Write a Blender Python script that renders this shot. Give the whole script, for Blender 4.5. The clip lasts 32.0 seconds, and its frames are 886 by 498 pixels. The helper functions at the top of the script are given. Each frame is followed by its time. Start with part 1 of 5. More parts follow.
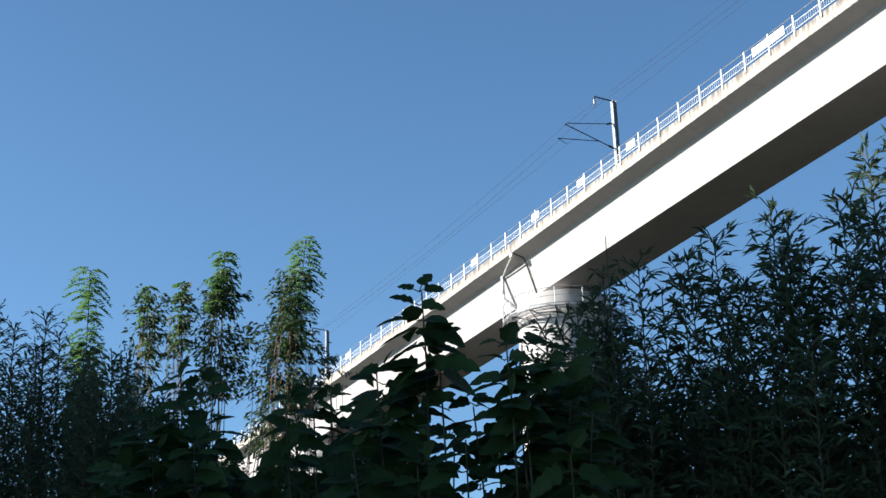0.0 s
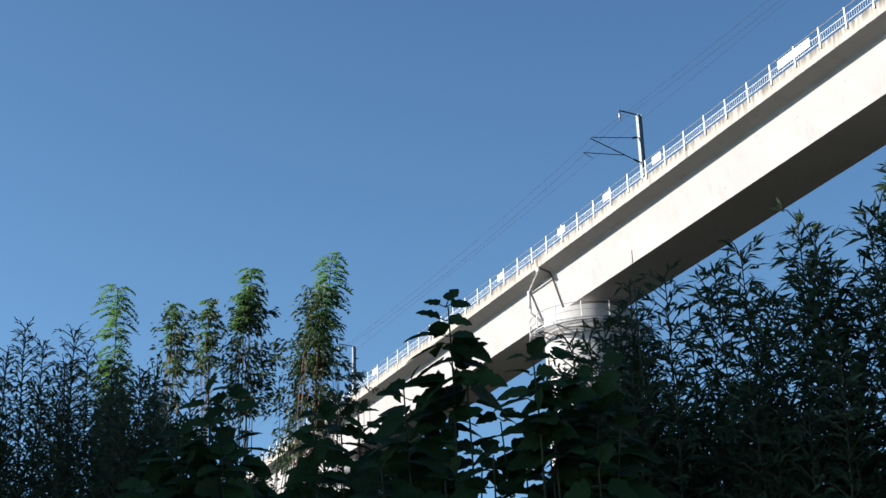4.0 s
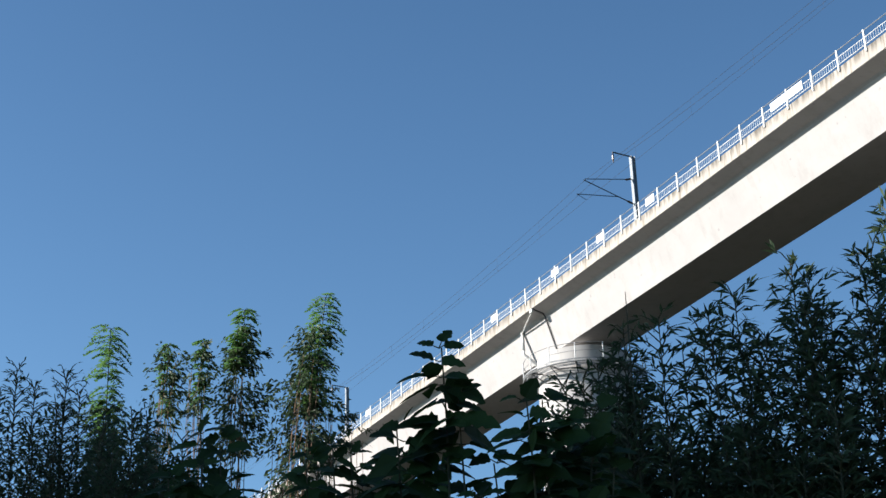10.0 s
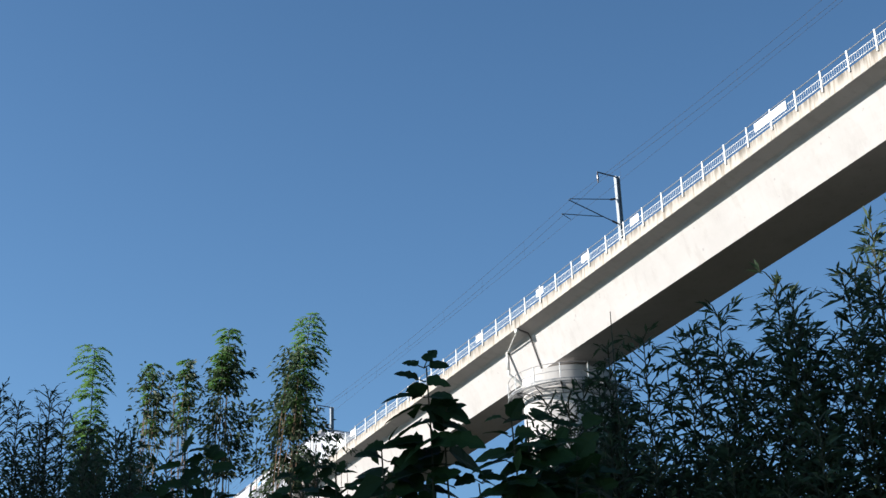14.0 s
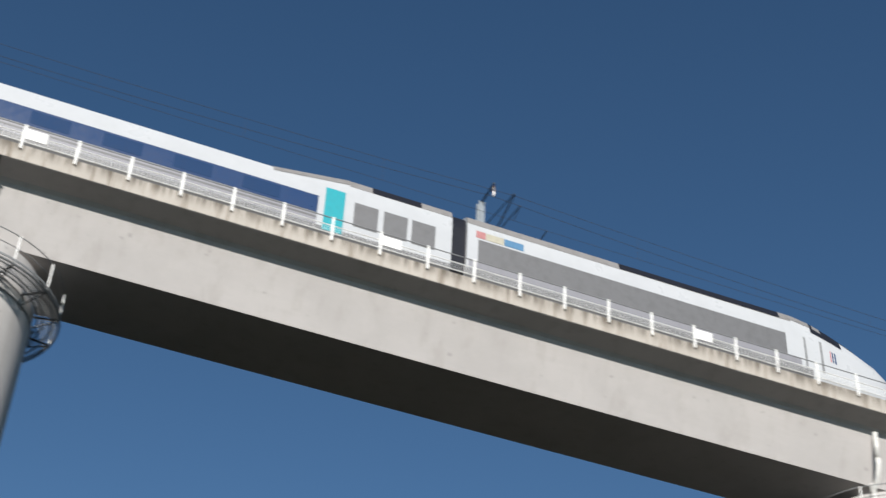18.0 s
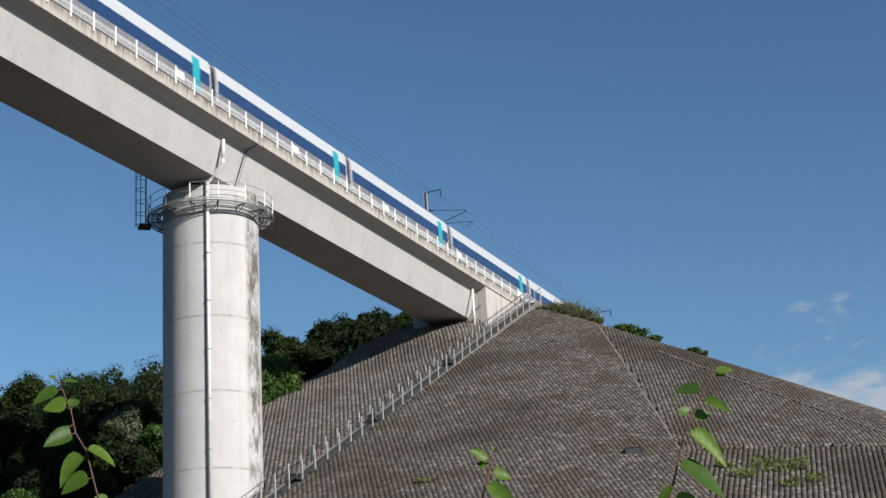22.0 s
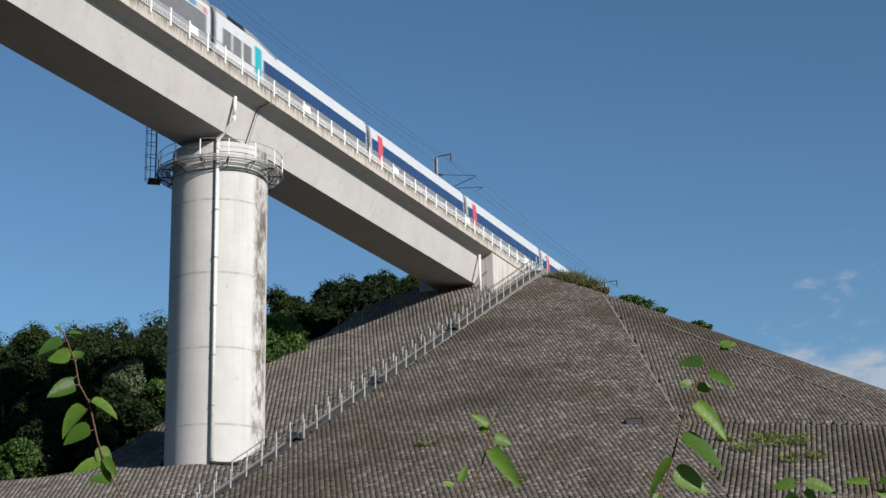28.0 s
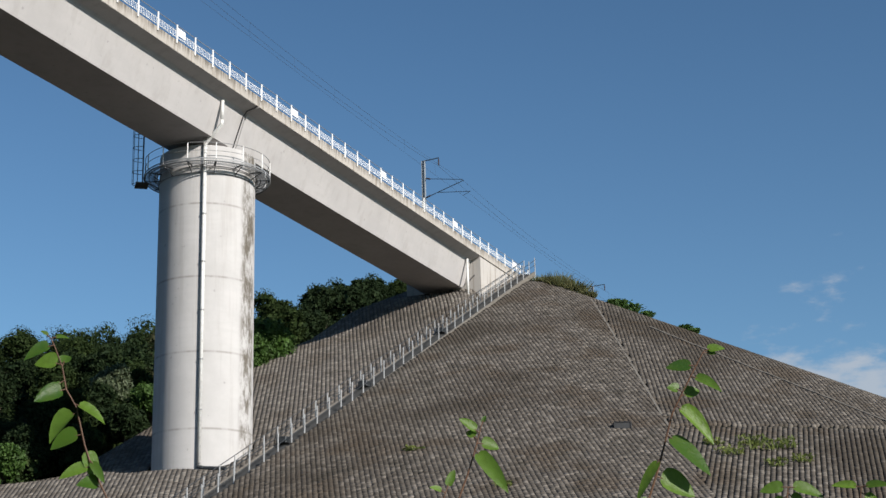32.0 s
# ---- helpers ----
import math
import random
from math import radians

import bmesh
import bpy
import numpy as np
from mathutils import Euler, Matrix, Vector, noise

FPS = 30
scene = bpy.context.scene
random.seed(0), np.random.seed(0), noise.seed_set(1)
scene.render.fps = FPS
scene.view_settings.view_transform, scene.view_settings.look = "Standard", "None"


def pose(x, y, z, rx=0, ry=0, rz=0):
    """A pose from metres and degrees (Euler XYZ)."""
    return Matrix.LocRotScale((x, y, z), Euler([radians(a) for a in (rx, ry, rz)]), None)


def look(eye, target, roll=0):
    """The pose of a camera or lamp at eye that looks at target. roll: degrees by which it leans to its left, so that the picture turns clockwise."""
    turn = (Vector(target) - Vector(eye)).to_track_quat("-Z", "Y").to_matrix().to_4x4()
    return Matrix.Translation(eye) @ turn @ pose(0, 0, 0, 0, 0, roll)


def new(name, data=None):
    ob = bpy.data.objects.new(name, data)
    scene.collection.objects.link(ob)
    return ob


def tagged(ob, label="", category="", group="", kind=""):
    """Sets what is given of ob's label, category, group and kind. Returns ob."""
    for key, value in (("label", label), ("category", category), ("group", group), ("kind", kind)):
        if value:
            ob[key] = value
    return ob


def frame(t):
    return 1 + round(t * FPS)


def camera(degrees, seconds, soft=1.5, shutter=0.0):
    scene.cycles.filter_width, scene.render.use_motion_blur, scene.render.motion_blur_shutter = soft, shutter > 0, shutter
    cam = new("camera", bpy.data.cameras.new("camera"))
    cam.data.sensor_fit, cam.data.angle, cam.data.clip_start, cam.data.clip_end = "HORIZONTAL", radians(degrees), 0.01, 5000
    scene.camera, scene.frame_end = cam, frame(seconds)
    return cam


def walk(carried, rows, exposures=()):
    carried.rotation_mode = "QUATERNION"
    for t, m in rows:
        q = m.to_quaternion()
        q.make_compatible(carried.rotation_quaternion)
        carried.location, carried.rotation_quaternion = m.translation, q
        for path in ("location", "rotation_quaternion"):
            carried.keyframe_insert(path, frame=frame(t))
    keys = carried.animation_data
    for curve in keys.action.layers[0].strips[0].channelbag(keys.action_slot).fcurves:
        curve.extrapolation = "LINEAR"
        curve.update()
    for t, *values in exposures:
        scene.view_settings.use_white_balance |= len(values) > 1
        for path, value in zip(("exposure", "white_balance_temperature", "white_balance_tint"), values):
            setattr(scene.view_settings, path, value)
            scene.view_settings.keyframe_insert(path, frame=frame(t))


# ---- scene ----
SECONDS = 32.0
cam = camera(32.15, SECONDS, soft=1.5, shutter=0.2)
EYE = (0.0, 0.0, 1.6)
# seconds, yaw, pitch, roll of the hand-held camera, which turns on one spot
TURNS = (
    (0.0, 64.65, 21.65, 1.62),
    (0.5, 65.61, 21.84, 1.71),
    (1.0, 66.00, 22.11, 1.56),
    (1.5, 66.02, 22.10, 1.68),
    (2.0, 65.89, 21.74, 1.56),
    (2.5, 65.77, 21.67, 1.57),
    (4.5, 65.63, 23.03, 1.71),
    (5.0, 65.71, 24.49, 1.58),
    (5.5, 65.80, 24.44, 1.66),
    (6.0, 65.75, 24.91, 1.58),
    (6.5, 66.08, 24.66, 1.33),
    (7.0, 65.38, 23.88, 2.99),
    (7.5, 65.49, 23.22, 2.83),
    (8.0, 65.42, 23.42, 2.68),
    (8.5, 65.15, 23.64, 2.15),
    (9.0, 65.40, 23.59, 1.60),
    (9.5, 65.48, 23.65, 1.62),
    (10.0, 65.43, 23.77, 1.60),
    (10.5, 65.41, 24.16, 1.43),
    (11.0, 65.34, 24.45, 1.50),
    (11.5, 65.09, 25.15, 1.63),
    (12.0, 64.75, 24.09, 1.88),
    (12.5, 64.72, 23.45, 1.94),
    (13.0, 64.94, 23.92, 1.90),
    (13.5, 64.91, 24.37, 1.88),
    (14.2, 64.90, 24.60, 1.75),
    (14.9, 61.00, 26.00, 0.60),
    (15.5, 50.96, 28.04, -1.58),
    (16.0, 38.38, 30.59, -3.43),
    (16.5, 24.17, 36.10, -4.35),
    (17.0, 7.55, 37.98, -4.98),
    (17.5, -11.06, 39.56, -4.62),
    (18.0, -23.05, 38.58, -2.75),
    (18.5, -32.85, 35.87, 0.45),
    (19.0, -41.80, 32.07, 0.63),
    (19.5, -51.93, 26.36, 2.50),
    (20.0, -57.96, 22.28, 1.94),
    (20.5, -61.90, 19.76, 2.59),
    (21.0, -64.07, 17.77, 2.54),
    (21.5, -65.39, 16.99, 2.42),
    (22.0, -67.07, 17.62, 3.18),
    (22.5, -67.08, 17.50, 3.00),
    (23.0, -67.09, 16.74, 2.88),
    (23.5, -67.46, 16.66, 2.79),
    (24.0, -67.54, 16.99, 2.81),
    (24.5, -67.82, 17.05, 2.82),
    (25.0, -67.91, 17.00, 2.74),
    (25.5, -67.86, 17.07, 2.61),
    (27.5, -67.39, 16.51, 1.11),
    (28.0, -67.36, 16.29, 1.23),
    (28.5, -67.50, 16.32, 1.34),
    (29.0, -67.60, 16.41, 1.34),
    (29.5, -67.71, 16.37, 1.29),
    (30.0, -67.70, 16.38, 1.37),
    (30.5, -67.67, 16.41, 1.36),
    (31.0, -67.68, 16.44, 1.43),
    (31.5, -67.71, 16.44, 1.43),
    (32.0, -67.79, 16.43, 1.39),
)
# seconds, stops
EXPOSURE = ((0.0, 1.32), (2.3, 1.32), (4.7, 1.09), (13.5, 1.13), (15.5, 0.53), (17.0, 0.03), (17.5, 0.09), (18.0, 0.37), (19.0, 0.2), (20.5, 0.29), (22.0, 0.44), (32.0, 0.45))
walk(cam, [(t, pose(*EYE, 90 + p, r, y)) for t, y, p, r in TURNS], EXPOSURE)

# ---- light ----
SUN_FROM = Vector((-0.36, -0.93, 0.51)).normalized()   # from the ground to the sun
SUN_EL = math.asin(SUN_FROM.z)
SUN_AZ = math.atan2(SUN_FROM.x, SUN_FROM.y)


def make_world():
    w = bpy.data.worlds.new("sky")
    w.use_nodes = True
    scene.world = w
    n, l = w.node_tree.nodes, w.node_tree.links
    bg = n["Background"]
    sky = n.new("ShaderNodeTexSky")
    sky.sky_type = "NISHITA"
    sky.sun_disc = False
    sky.sun_elevation, sky.sun_rotation = SUN_EL, SUN_AZ
    sky.air_density, sky.dust_density, sky.ozone_density = 1.0, 0.6, 2.0
    bg.inputs["Strength"].default_value = 0.063
    # thin fair-weather clouds, low over the horizon beyond the embankment
    co = n.new("ShaderNodeTexCoord")
    mp = n.new("ShaderNodeMapping")
    mp.inputs["Scale"].default_value = (20, 20, 50)
    nz = n.new("ShaderNodeTexNoise")
    nz.inputs["Scale"].default_value, nz.inputs["Detail"].default_value, nz.inputs["Roughness"].default_value = 1.0, 7, 0.6
    l.new(co.outputs["Generated"], mp.inputs["Vector"])
    l.new(mp.outputs["Vector"], nz.inputs["Vector"])
    dot = n.new("ShaderNodeVectorMath")
    dot.operation = "DOT_PRODUCT"
    dot.inputs[1].default_value = Vector((0.976, 0.10, 0.190)).normalized()
    l.new(co.outputs["Generated"], dot.inputs[0])
    sep = n.new("ShaderNodeSeparateXYZ")
    l.new(co.outputs["Generated"], sep.inputs[0])
    total = nz.outputs["Fac"]
    for source, lo, hi, a, b in ((dot.outputs["Value"], 0.990, 0.9985, -0.30, 0.04), (sep.outputs["Z"], 0.190, 0.218, 0.20, -0.06)):
        near = n.new("ShaderNodeMapRange")
        for k, v in (("From Min", lo), ("From Max", hi), ("To Min", a), ("To Max", b)):
            near.inputs[k].default_value = v
        l.new(source, near.inputs["Value"])
        add = n.new("ShaderNodeMath")
        l.new(total, add.inputs[0])
        l.new(near.outputs["Result"], add.inputs[1])
        total = add.outputs["Value"]
    ramp = n.new("ShaderNodeMapRange")
    ramp.interpolation_type = "SMOOTHSTEP"
    for k, v in (("From Min", 0.50), ("From Max", 0.76), ("To Min", 0.0), ("To Max", 0.7)):
        ramp.inputs[k].default_value = v
    l.new(total, ramp.inputs["Value"])
    mix = n.new("ShaderNodeMix")
    mix.data_type = "RGBA"
    l.new(ramp.outputs["Result"], mix.inputs["Factor"])
    hue = n.new("ShaderNodeMix")
    hue.data_type, hue.blend_type = "RGBA", "MULTIPLY"
    hue.inputs["Factor"].default_value = 1.0
    depth = n.new("ShaderNodeMix")
    depth.data_type = "RGBA"
    depth.inputs["A"].default_value, depth.inputs["B"].default_value = (0.83, 1.10, 1.25, 1), (0.56, 0.83, 1.0, 1)
    climb = n.new("ShaderNodeMapRange")
    for k, v in (("From Min", 0.2), ("From Max", 0.75)):
        climb.inputs[k].default_value = v
    l.new(sep.outputs["Z"], climb.inputs["Value"])
    l.new(climb.outputs["Result"], depth.inputs["Factor"])
    l.new(depth.outputs["Result"], hue.inputs["B"])
    l.new(sky.outputs["Color"], hue.inputs["A"])
    l.new(hue.outputs["Result"], mix.inputs["A"])
    mix.inputs["B"].default_value = (6.0, 6.3, 6.8, 1)
    l.new(mix.outputs["Result"], bg.inputs["Color"])


make_world()
sun = new("sun", bpy.data.lights.new("sun", "SUN"))
sun.data.energy, sun.data.angle, sun.data.color = 5.0, radians(0.53), (1.0, 0.945, 0.875)
sun.matrix_world = look(SUN_FROM * 300, (0, 0, 0))


# ---- materials ----
def material(name, rough=0.8, metal=0.0, spec=0.4):
    m = bpy.data.materials.new(name)
    m.use_nodes = True
    b = m.node_tree.nodes["Principled BSDF"]
    b.inputs["Roughness"].default_value, b.inputs["Metallic"].default_value = rough, metal
    b.inputs["Specular IOR Level"].default_value = spec
    return m, m.node_tree.nodes, m.node_tree.links, b


def noise_tex(n, l, scale, detail=4, rough=0.55, stretch=(1, 1, 1), coords="Object"):
    co, mp, nz = n.new("ShaderNodeTexCoord"), n.new("ShaderNodeMapping"), n.new("ShaderNodeTexNoise")
    mp.inputs["Scale"].default_value = stretch
    nz.inputs["Scale"].default_value, nz.inputs["Detail"].default_value, nz.inputs["Roughness"].default_value = scale, detail, rough
    l.new(co.outputs[coords], mp.inputs["Vector"])
    l.new(mp.outputs["Vector"], nz.inputs["Vector"])
    return nz.outputs["Fac"]


def span(n, l, fac, a, b, lo=0.0, hi=1.0):
    r = n.new("ShaderNodeMapRange")
    r.interpolation_type = "SMOOTHSTEP"
    for k, v in (("From Min", a), ("From Max", b), ("To Min", lo), ("To Max", hi)):
        r.inputs[k].default_value = v
    l.new(fac, r.inputs["Value"])
    return r.outputs["Result"]


def mixed(n, l, fac, a, b, mode="MIX"):
    m = n.new("ShaderNodeMix")
    m.data_type, m.blend_type = "RGBA", mode
    if isinstance(fac, (int, float)):
        m.inputs["Factor"].default_value = fac
    else:
        l.new(fac, m.inputs["Factor"])
    for key, v in (("A", a), ("B", b)):
        if isinstance(v, tuple):
            m.inputs[key].default_value = (*v, 1)
        else:
            l.new(v, m.inputs[key])
    return m.outputs["Result"]


def bump(n, l, b, fac, strength=0.3, dist=0.02):
    u = n.new("ShaderNodeBump")
    u.inputs["Strength"].default_value, u.inputs["Distance"].default_value = strength, dist
    l.new(fac, u.inputs["Height"])
    l.new(u.outputs["Normal"], b.inputs["Normal"])


def mottled(name, dark, light, scale=6, rough=0.8, metal=0.0, spec=0.4, big=0.5, relief=0.2, stretch=(1, 1, 1)):
    """Two tones in grain and in large patches."""
    m, n, l, b = material(name, rough, metal, spec)
    fine, wide = noise_tex(n, l, scale, 6, 0.65, stretch), noise_tex(n, l, scale * 0.12, 3, 0.5, stretch)
    c = mixed(n, l, span(n, l, fine, 0.3, 0.7), dark, light)
    mid = tuple((x + y) / 2 * 0.82 for x, y in zip(dark, light))
    c = mixed(n, l, span(n, l, wide, 0.42, 0.68, 0, big), c, mid)
    l.new(c, b.inputs["Base Color"])
    bump(n, l, b, fine, relief)
    return m


def concrete(name, base, stain=0.0, streak=0.0, panel=0.0, runs=1.6, wet=None, lift=0.0, drip=None):
    """Cast concrete: fine grain, faint cloudy patches and pores, runs of dirt down the face, casting lines every panel metres of height."""
    m, n, l, b = material(name, 0.88, 0, 0.2)
    fine, cloud, pores = noise_tex(n, l, 9, 8, 0.7), noise_tex(n, l, 0.4, 6, 0.65), noise_tex(n, l, 3.2, 2, 0.4)
    board = noise_tex(n, l, 1.0, 3, 0.5, (0.45, 0.45, 3.0))
    c = mixed(n, l, span(n, l, cloud, 0.38, 0.68), base, tuple(x * 0.90 for x in base))
    c = mixed(n, l, span(n, l, board, 0.45, 0.65, 0, 0.5), c, tuple(x * 0.93 for x in base))
    c = mixed(n, l, span(n, l, fine, 0.55, 0.8, 0, 0.35), c, tuple(x * 0.70 for x in base))
    c = mixed(n, l, span(n, l, pores, 0.72, 0.78, 0, 0.5), c, tuple(x * 0.55 for x in base))
    if streak:
        run = noise_tex(n, l, runs, 5, 0.65, (1, 1, 0.05))
        c = mixed(n, l, span(n, l, run, 0.50, 0.66, 0, streak), c, (base[0] * 0.40, base[1] * 0.35, base[2] * 0.29))
    if drip:
        # dirt that washes down from the coping
        dc, ds, dm = n.new("ShaderNodeTexCoord"), n.new("ShaderNodeSeparateXYZ"), n.new("ShaderNodeMath")
        l.new(dc.outputs["Object"], ds.inputs[0])
        dm.operation = "MULTIPLY"
        l.new(span(n, l, ds.outputs["Z"], drip[0], drip[1]), dm.inputs[0])
        l.new(span(n, l, noise_tex(n, l, 4.5, 5, 0.7, (1, 1, 0.06)), 0.40, 0.58, 0.12, 0.9), dm.inputs[1])
        c = mixed(n, l, dm.outputs[0], c, (0.095, 0.082, 0.066))
    if stain:
        patch = noise_tex(n, l, 0.9, 6, 0.7, (1, 1, 0.22))
        c = mixed(n, l, span(n, l, patch, 0.60, 0.72, 0, stain), c, (0.075, 0.068, 0.058))
    if wet:
        # a damp, blackened run down one side of a round shaft
        wc, wn, wd = n.new("ShaderNodeTexCoord"), n.new("ShaderNodeVectorMath"), n.new("ShaderNodeVectorMath")
        flat = n.new("ShaderNodeVectorMath")
        flat.operation, wn.operation, wd.operation = "MULTIPLY", "NORMALIZE", "DOT_PRODUCT"
        flat.inputs[1].default_value, wd.inputs[1].default_value = (1, 1, 0), wet
        l.new(wc.outputs["Object"], flat.inputs[0])
        l.new(flat.outputs[0], wn.inputs[0])
        l.new(wn.outputs[0], wd.inputs[0])
        band, blot = span(n, l, wd.outputs["Value"], 0.94, 0.995), noise_tex(n, l, 1.5, 8, 0.75, (1, 1, 0.45))
        mul = n.new("ShaderNodeMath")
        mul.operation = "MULTIPLY"
        l.new(band, mul.inputs[0])
        l.new(span(n, l, blot, 0.38, 0.60, 0.0, 0.95), mul.inputs[1])
        c = mixed(n, l, mul.outputs[0], c, (0.10, 0.085, 0.065))
    if panel:
        co, sep, mod, shift = n.new("ShaderNodeTexCoord"), n.new("ShaderNodeSeparateXYZ"), n.new("ShaderNodeMath"), n.new("ShaderNodeMath")
        l.new(co.outputs["Object"], sep.inputs[0])
        shift.inputs[1].default_value = -lift
        l.new(sep.outputs["Z"], shift.inputs[0])
        mod.operation = "PINGPONG"
        mod.inputs[1].default_value = panel / 2
        l.new(shift.outputs[0], mod.inputs[0])
        worn, line = noise_tex(n, l, 1.2, 4, 0.6, (1, 1, 0.3)), n.new("ShaderNodeMath")
        line.operation = "MULTIPLY"
        l.new(span(n, l, mod.outputs[0], 0.02, 0.10, 0.5, 0), line.inputs[0])
        l.new(span(n, l, worn, 0.35, 0.62, 0.25, 1.0), line.inputs[1])
        c = mixed(n, l, line.outputs[0], c, (0.15, 0.135, 0.115))
    l.new(c, b.inputs["Base Color"])
    bump(n, l, b, fine, 0.25, 0.01)
    return m


def plain(name, colour, rough=0.5, metal=0.0, spec=0.5, wear=0.12, scale=5):
    m, n, l, b = material(name, rough, metal, spec)
    f = noise_tex(n, l, scale, 5, 0.6)
    c = mixed(n, l, span(n, l, f, 0.4, 0.75), colour, tuple(x * (1 - wear * 2) for x in colour))
    l.new(c, b.inputs["Base Color"])
    r = n.new("ShaderNodeMapRange")
    for k, v in (("To Min", max(0.02, rough - 0.1)), ("To Max", min(1, rough + 0.15))):
        r.inputs[k].default_value = v
    l.new(f, r.inputs["Value"])
    l.new(r.outputs["Result"], b.inputs["Roughness"])
    return m


def leafy(name, dark, light, passing=0.25, rough=0.45, vein=0, gloss=0.3):
    """Leaves: every blade its own tone, some light passing through."""
    m, n, l, b = material(name, rough, 0, gloss)
    geo = n.new("ShaderNodeNewGeometry")
    own = n.new("ShaderNodeObjectInfo")
    both, part_of = n.new("ShaderNodeMath"), n.new("ShaderNodeMath")
    part_of.operation = "FRACT"
    l.new(geo.outputs["Random Per Island"], both.inputs[0])
    l.new(own.outputs["Random"], both.inputs[1])
    l.new(both.outputs[0], part_of.inputs[0])
    c = mixed(n, l, part_of.outputs[0], dark, light)
    if vein:
        v = noise_tex(n, l, vein, 6, 0.7)
        c = mixed(n, l, span(n, l, v, 0.4, 0.65, 0, 0.6), c, tuple(x * 0.5 for x in light))
        bump(n, l, b, v, 0.5, 0.004)
    f = noise_tex(n, l, 1.3, 3, 0.5)
    c = mixed(n, l, span(n, l, f, 0.4, 0.7, 0, 0.5), c, tuple(x * 0.7 for x in dark))
    l.new(c, b.inputs["Base Color"])
    t, mix = n.new("ShaderNodeBsdfTranslucent"), n.new("ShaderNodeMixShader")
    l.new(mixed(n, l, 0.5, c, tuple(min(1, x * 1.5) for x in light)), t.inputs["Color"])
    mix.inputs[0].default_value = passing
    out = n["Material Output"]
    l.new(b.outputs[0], mix.inputs[1])
    l.new(t.outputs[0], mix.inputs[2])
    l.new(mix.outputs[0], out.inputs["Surface"])
    return m


CONCRETE = concrete("girder_concrete", (0.440, 0.423, 0.418), 0.0, 0.12)
FASCIA = concrete("parapet_concrete", (0.41, 0.38, 0.345), 0.55, 0.75, 0.0, 3.2, drip=(0.1, 0.8))
PIER = concrete("pier_concrete", (0.462, 0.446, 0.436), 0.08, 0.14)
PIER_DAMP = concrete("damp_pier_concrete", (0.455, 0.443, 0.438), 0.08, 0.16, 4.6, 1.6, (0.05, -1.0, 0.0), 0.85)
ABUT = concrete("abutment_concrete", (0.44, 0.415, 0.39), 0.3, 0.6, 0.0, 2.4)
KERB = concrete("kerb_concrete", (0.17, 0.155, 0.135), 0.5, 0.3)
STEP = concrete("step_concrete", (0.10, 0.10, 0.10), 0.3, 0.2)
RAIL_WHITE = plain("white_paint", (0.80, 0.80, 0.79), 0.4)
STEEL = plain("galvanised_steel", (0.254, 0.261, 0.269), 0.6, 0.25)
POST_GREY = plain("galvanised_post", (0.418, 0.425, 0.433), 0.5, 0.1)
DARK_STEEL = plain("dark_steel", (0.055, 0.06, 0.065), 0.5, 0.5)
MAST = plain("mast_steel", (0.25, 0.28, 0.31), 0.5, 0.15)
INSULATOR = plain("brown_insulator", (0.05, 0.03, 0.025), 0.3)
PVC = plain("pale_pipe", (0.612, 0.612, 0.595), 0.4)
HOSE = plain("black_hose", (0.02, 0.02, 0.022), 0.5)
WIRE = plain("copper_wire", (0.045, 0.045, 0.05), 0.7, 0.0, 0.2)
BALLAST = mottled("ballast", (0.0746, 0.0672, 0.0597), (0.194, 0.179, 0.164), 14, 0.95, relief=0.6)
RAILSTEEL = plain("rail_steel", (0.164, 0.119, 0.0896), 0.4, 0.8)
TRAIN_WHITE = plain("train_white", (0.448, 0.463, 0.485), 0.28, 0, 0.5, 0.03, 1)
TRAIN_GREY = plain("train_grey", (0.164, 0.164, 0.168), 0.4, 0.2, 0.5, 0.08, 2)
TRAIN_ROOF = plain("train_roof", (0.224, 0.216, 0.213), 0.5, 0.1, 0.5, 0.1, 2)
TRAIN_BLACK = plain("train_black", (0.012, 0.012, 0.016), 0.35)
TRAIN_PALE = plain("train_pale_grey", (0.246, 0.246, 0.269), 0.4, 0.1, 0.5, 0.06, 2)
TRAIN_GLASS = plain("tinted_window", (0.02, 0.045, 0.11), 0.15, 0, 0.7, 0.02)
TRAIN_BLUE = plain("train_blue", (0.0164, 0.0433, 0.119), 0.3, 0, 0.5, 0.04)
TRAIN_PINK = plain("livery_pink", (0.41, 0.187, 0.187), 0.35)
TRAIN_CREAM = plain("livery_cream", (0.41, 0.388, 0.313), 0.35)
TRAIN_SKY = plain("livery_sky_blue", (0.0896, 0.201, 0.336), 0.35)
TRAIN_CYAN = plain("cyan_door", (0.0224, 0.299, 0.351), 0.35, 0, 0.5, 0.04)
TRAIN_RED = plain("red_door", (0.448, 0.0672, 0.0821), 0.35, 0, 0.5, 0.04)
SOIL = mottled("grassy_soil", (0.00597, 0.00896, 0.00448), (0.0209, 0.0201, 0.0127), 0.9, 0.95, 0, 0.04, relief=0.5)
BARK = mottled("bark", (0.04, 0.03, 0.022), (0.12, 0.095, 0.07), 12, 0.9, relief=0.5)
TWIG = mottled("twig_bark", (0.06, 0.03, 0.02), (0.13, 0.07, 0.04), 30, 0.7)
STALK = mottled("green_stalk", (0.025, 0.03, 0.014), (0.07, 0.07, 0.035), 20, 0.7)
RUNNER = mottled("brown_runner", (0.12, 0.07, 0.04), (0.26, 0.17, 0.10), 25, 0.8)
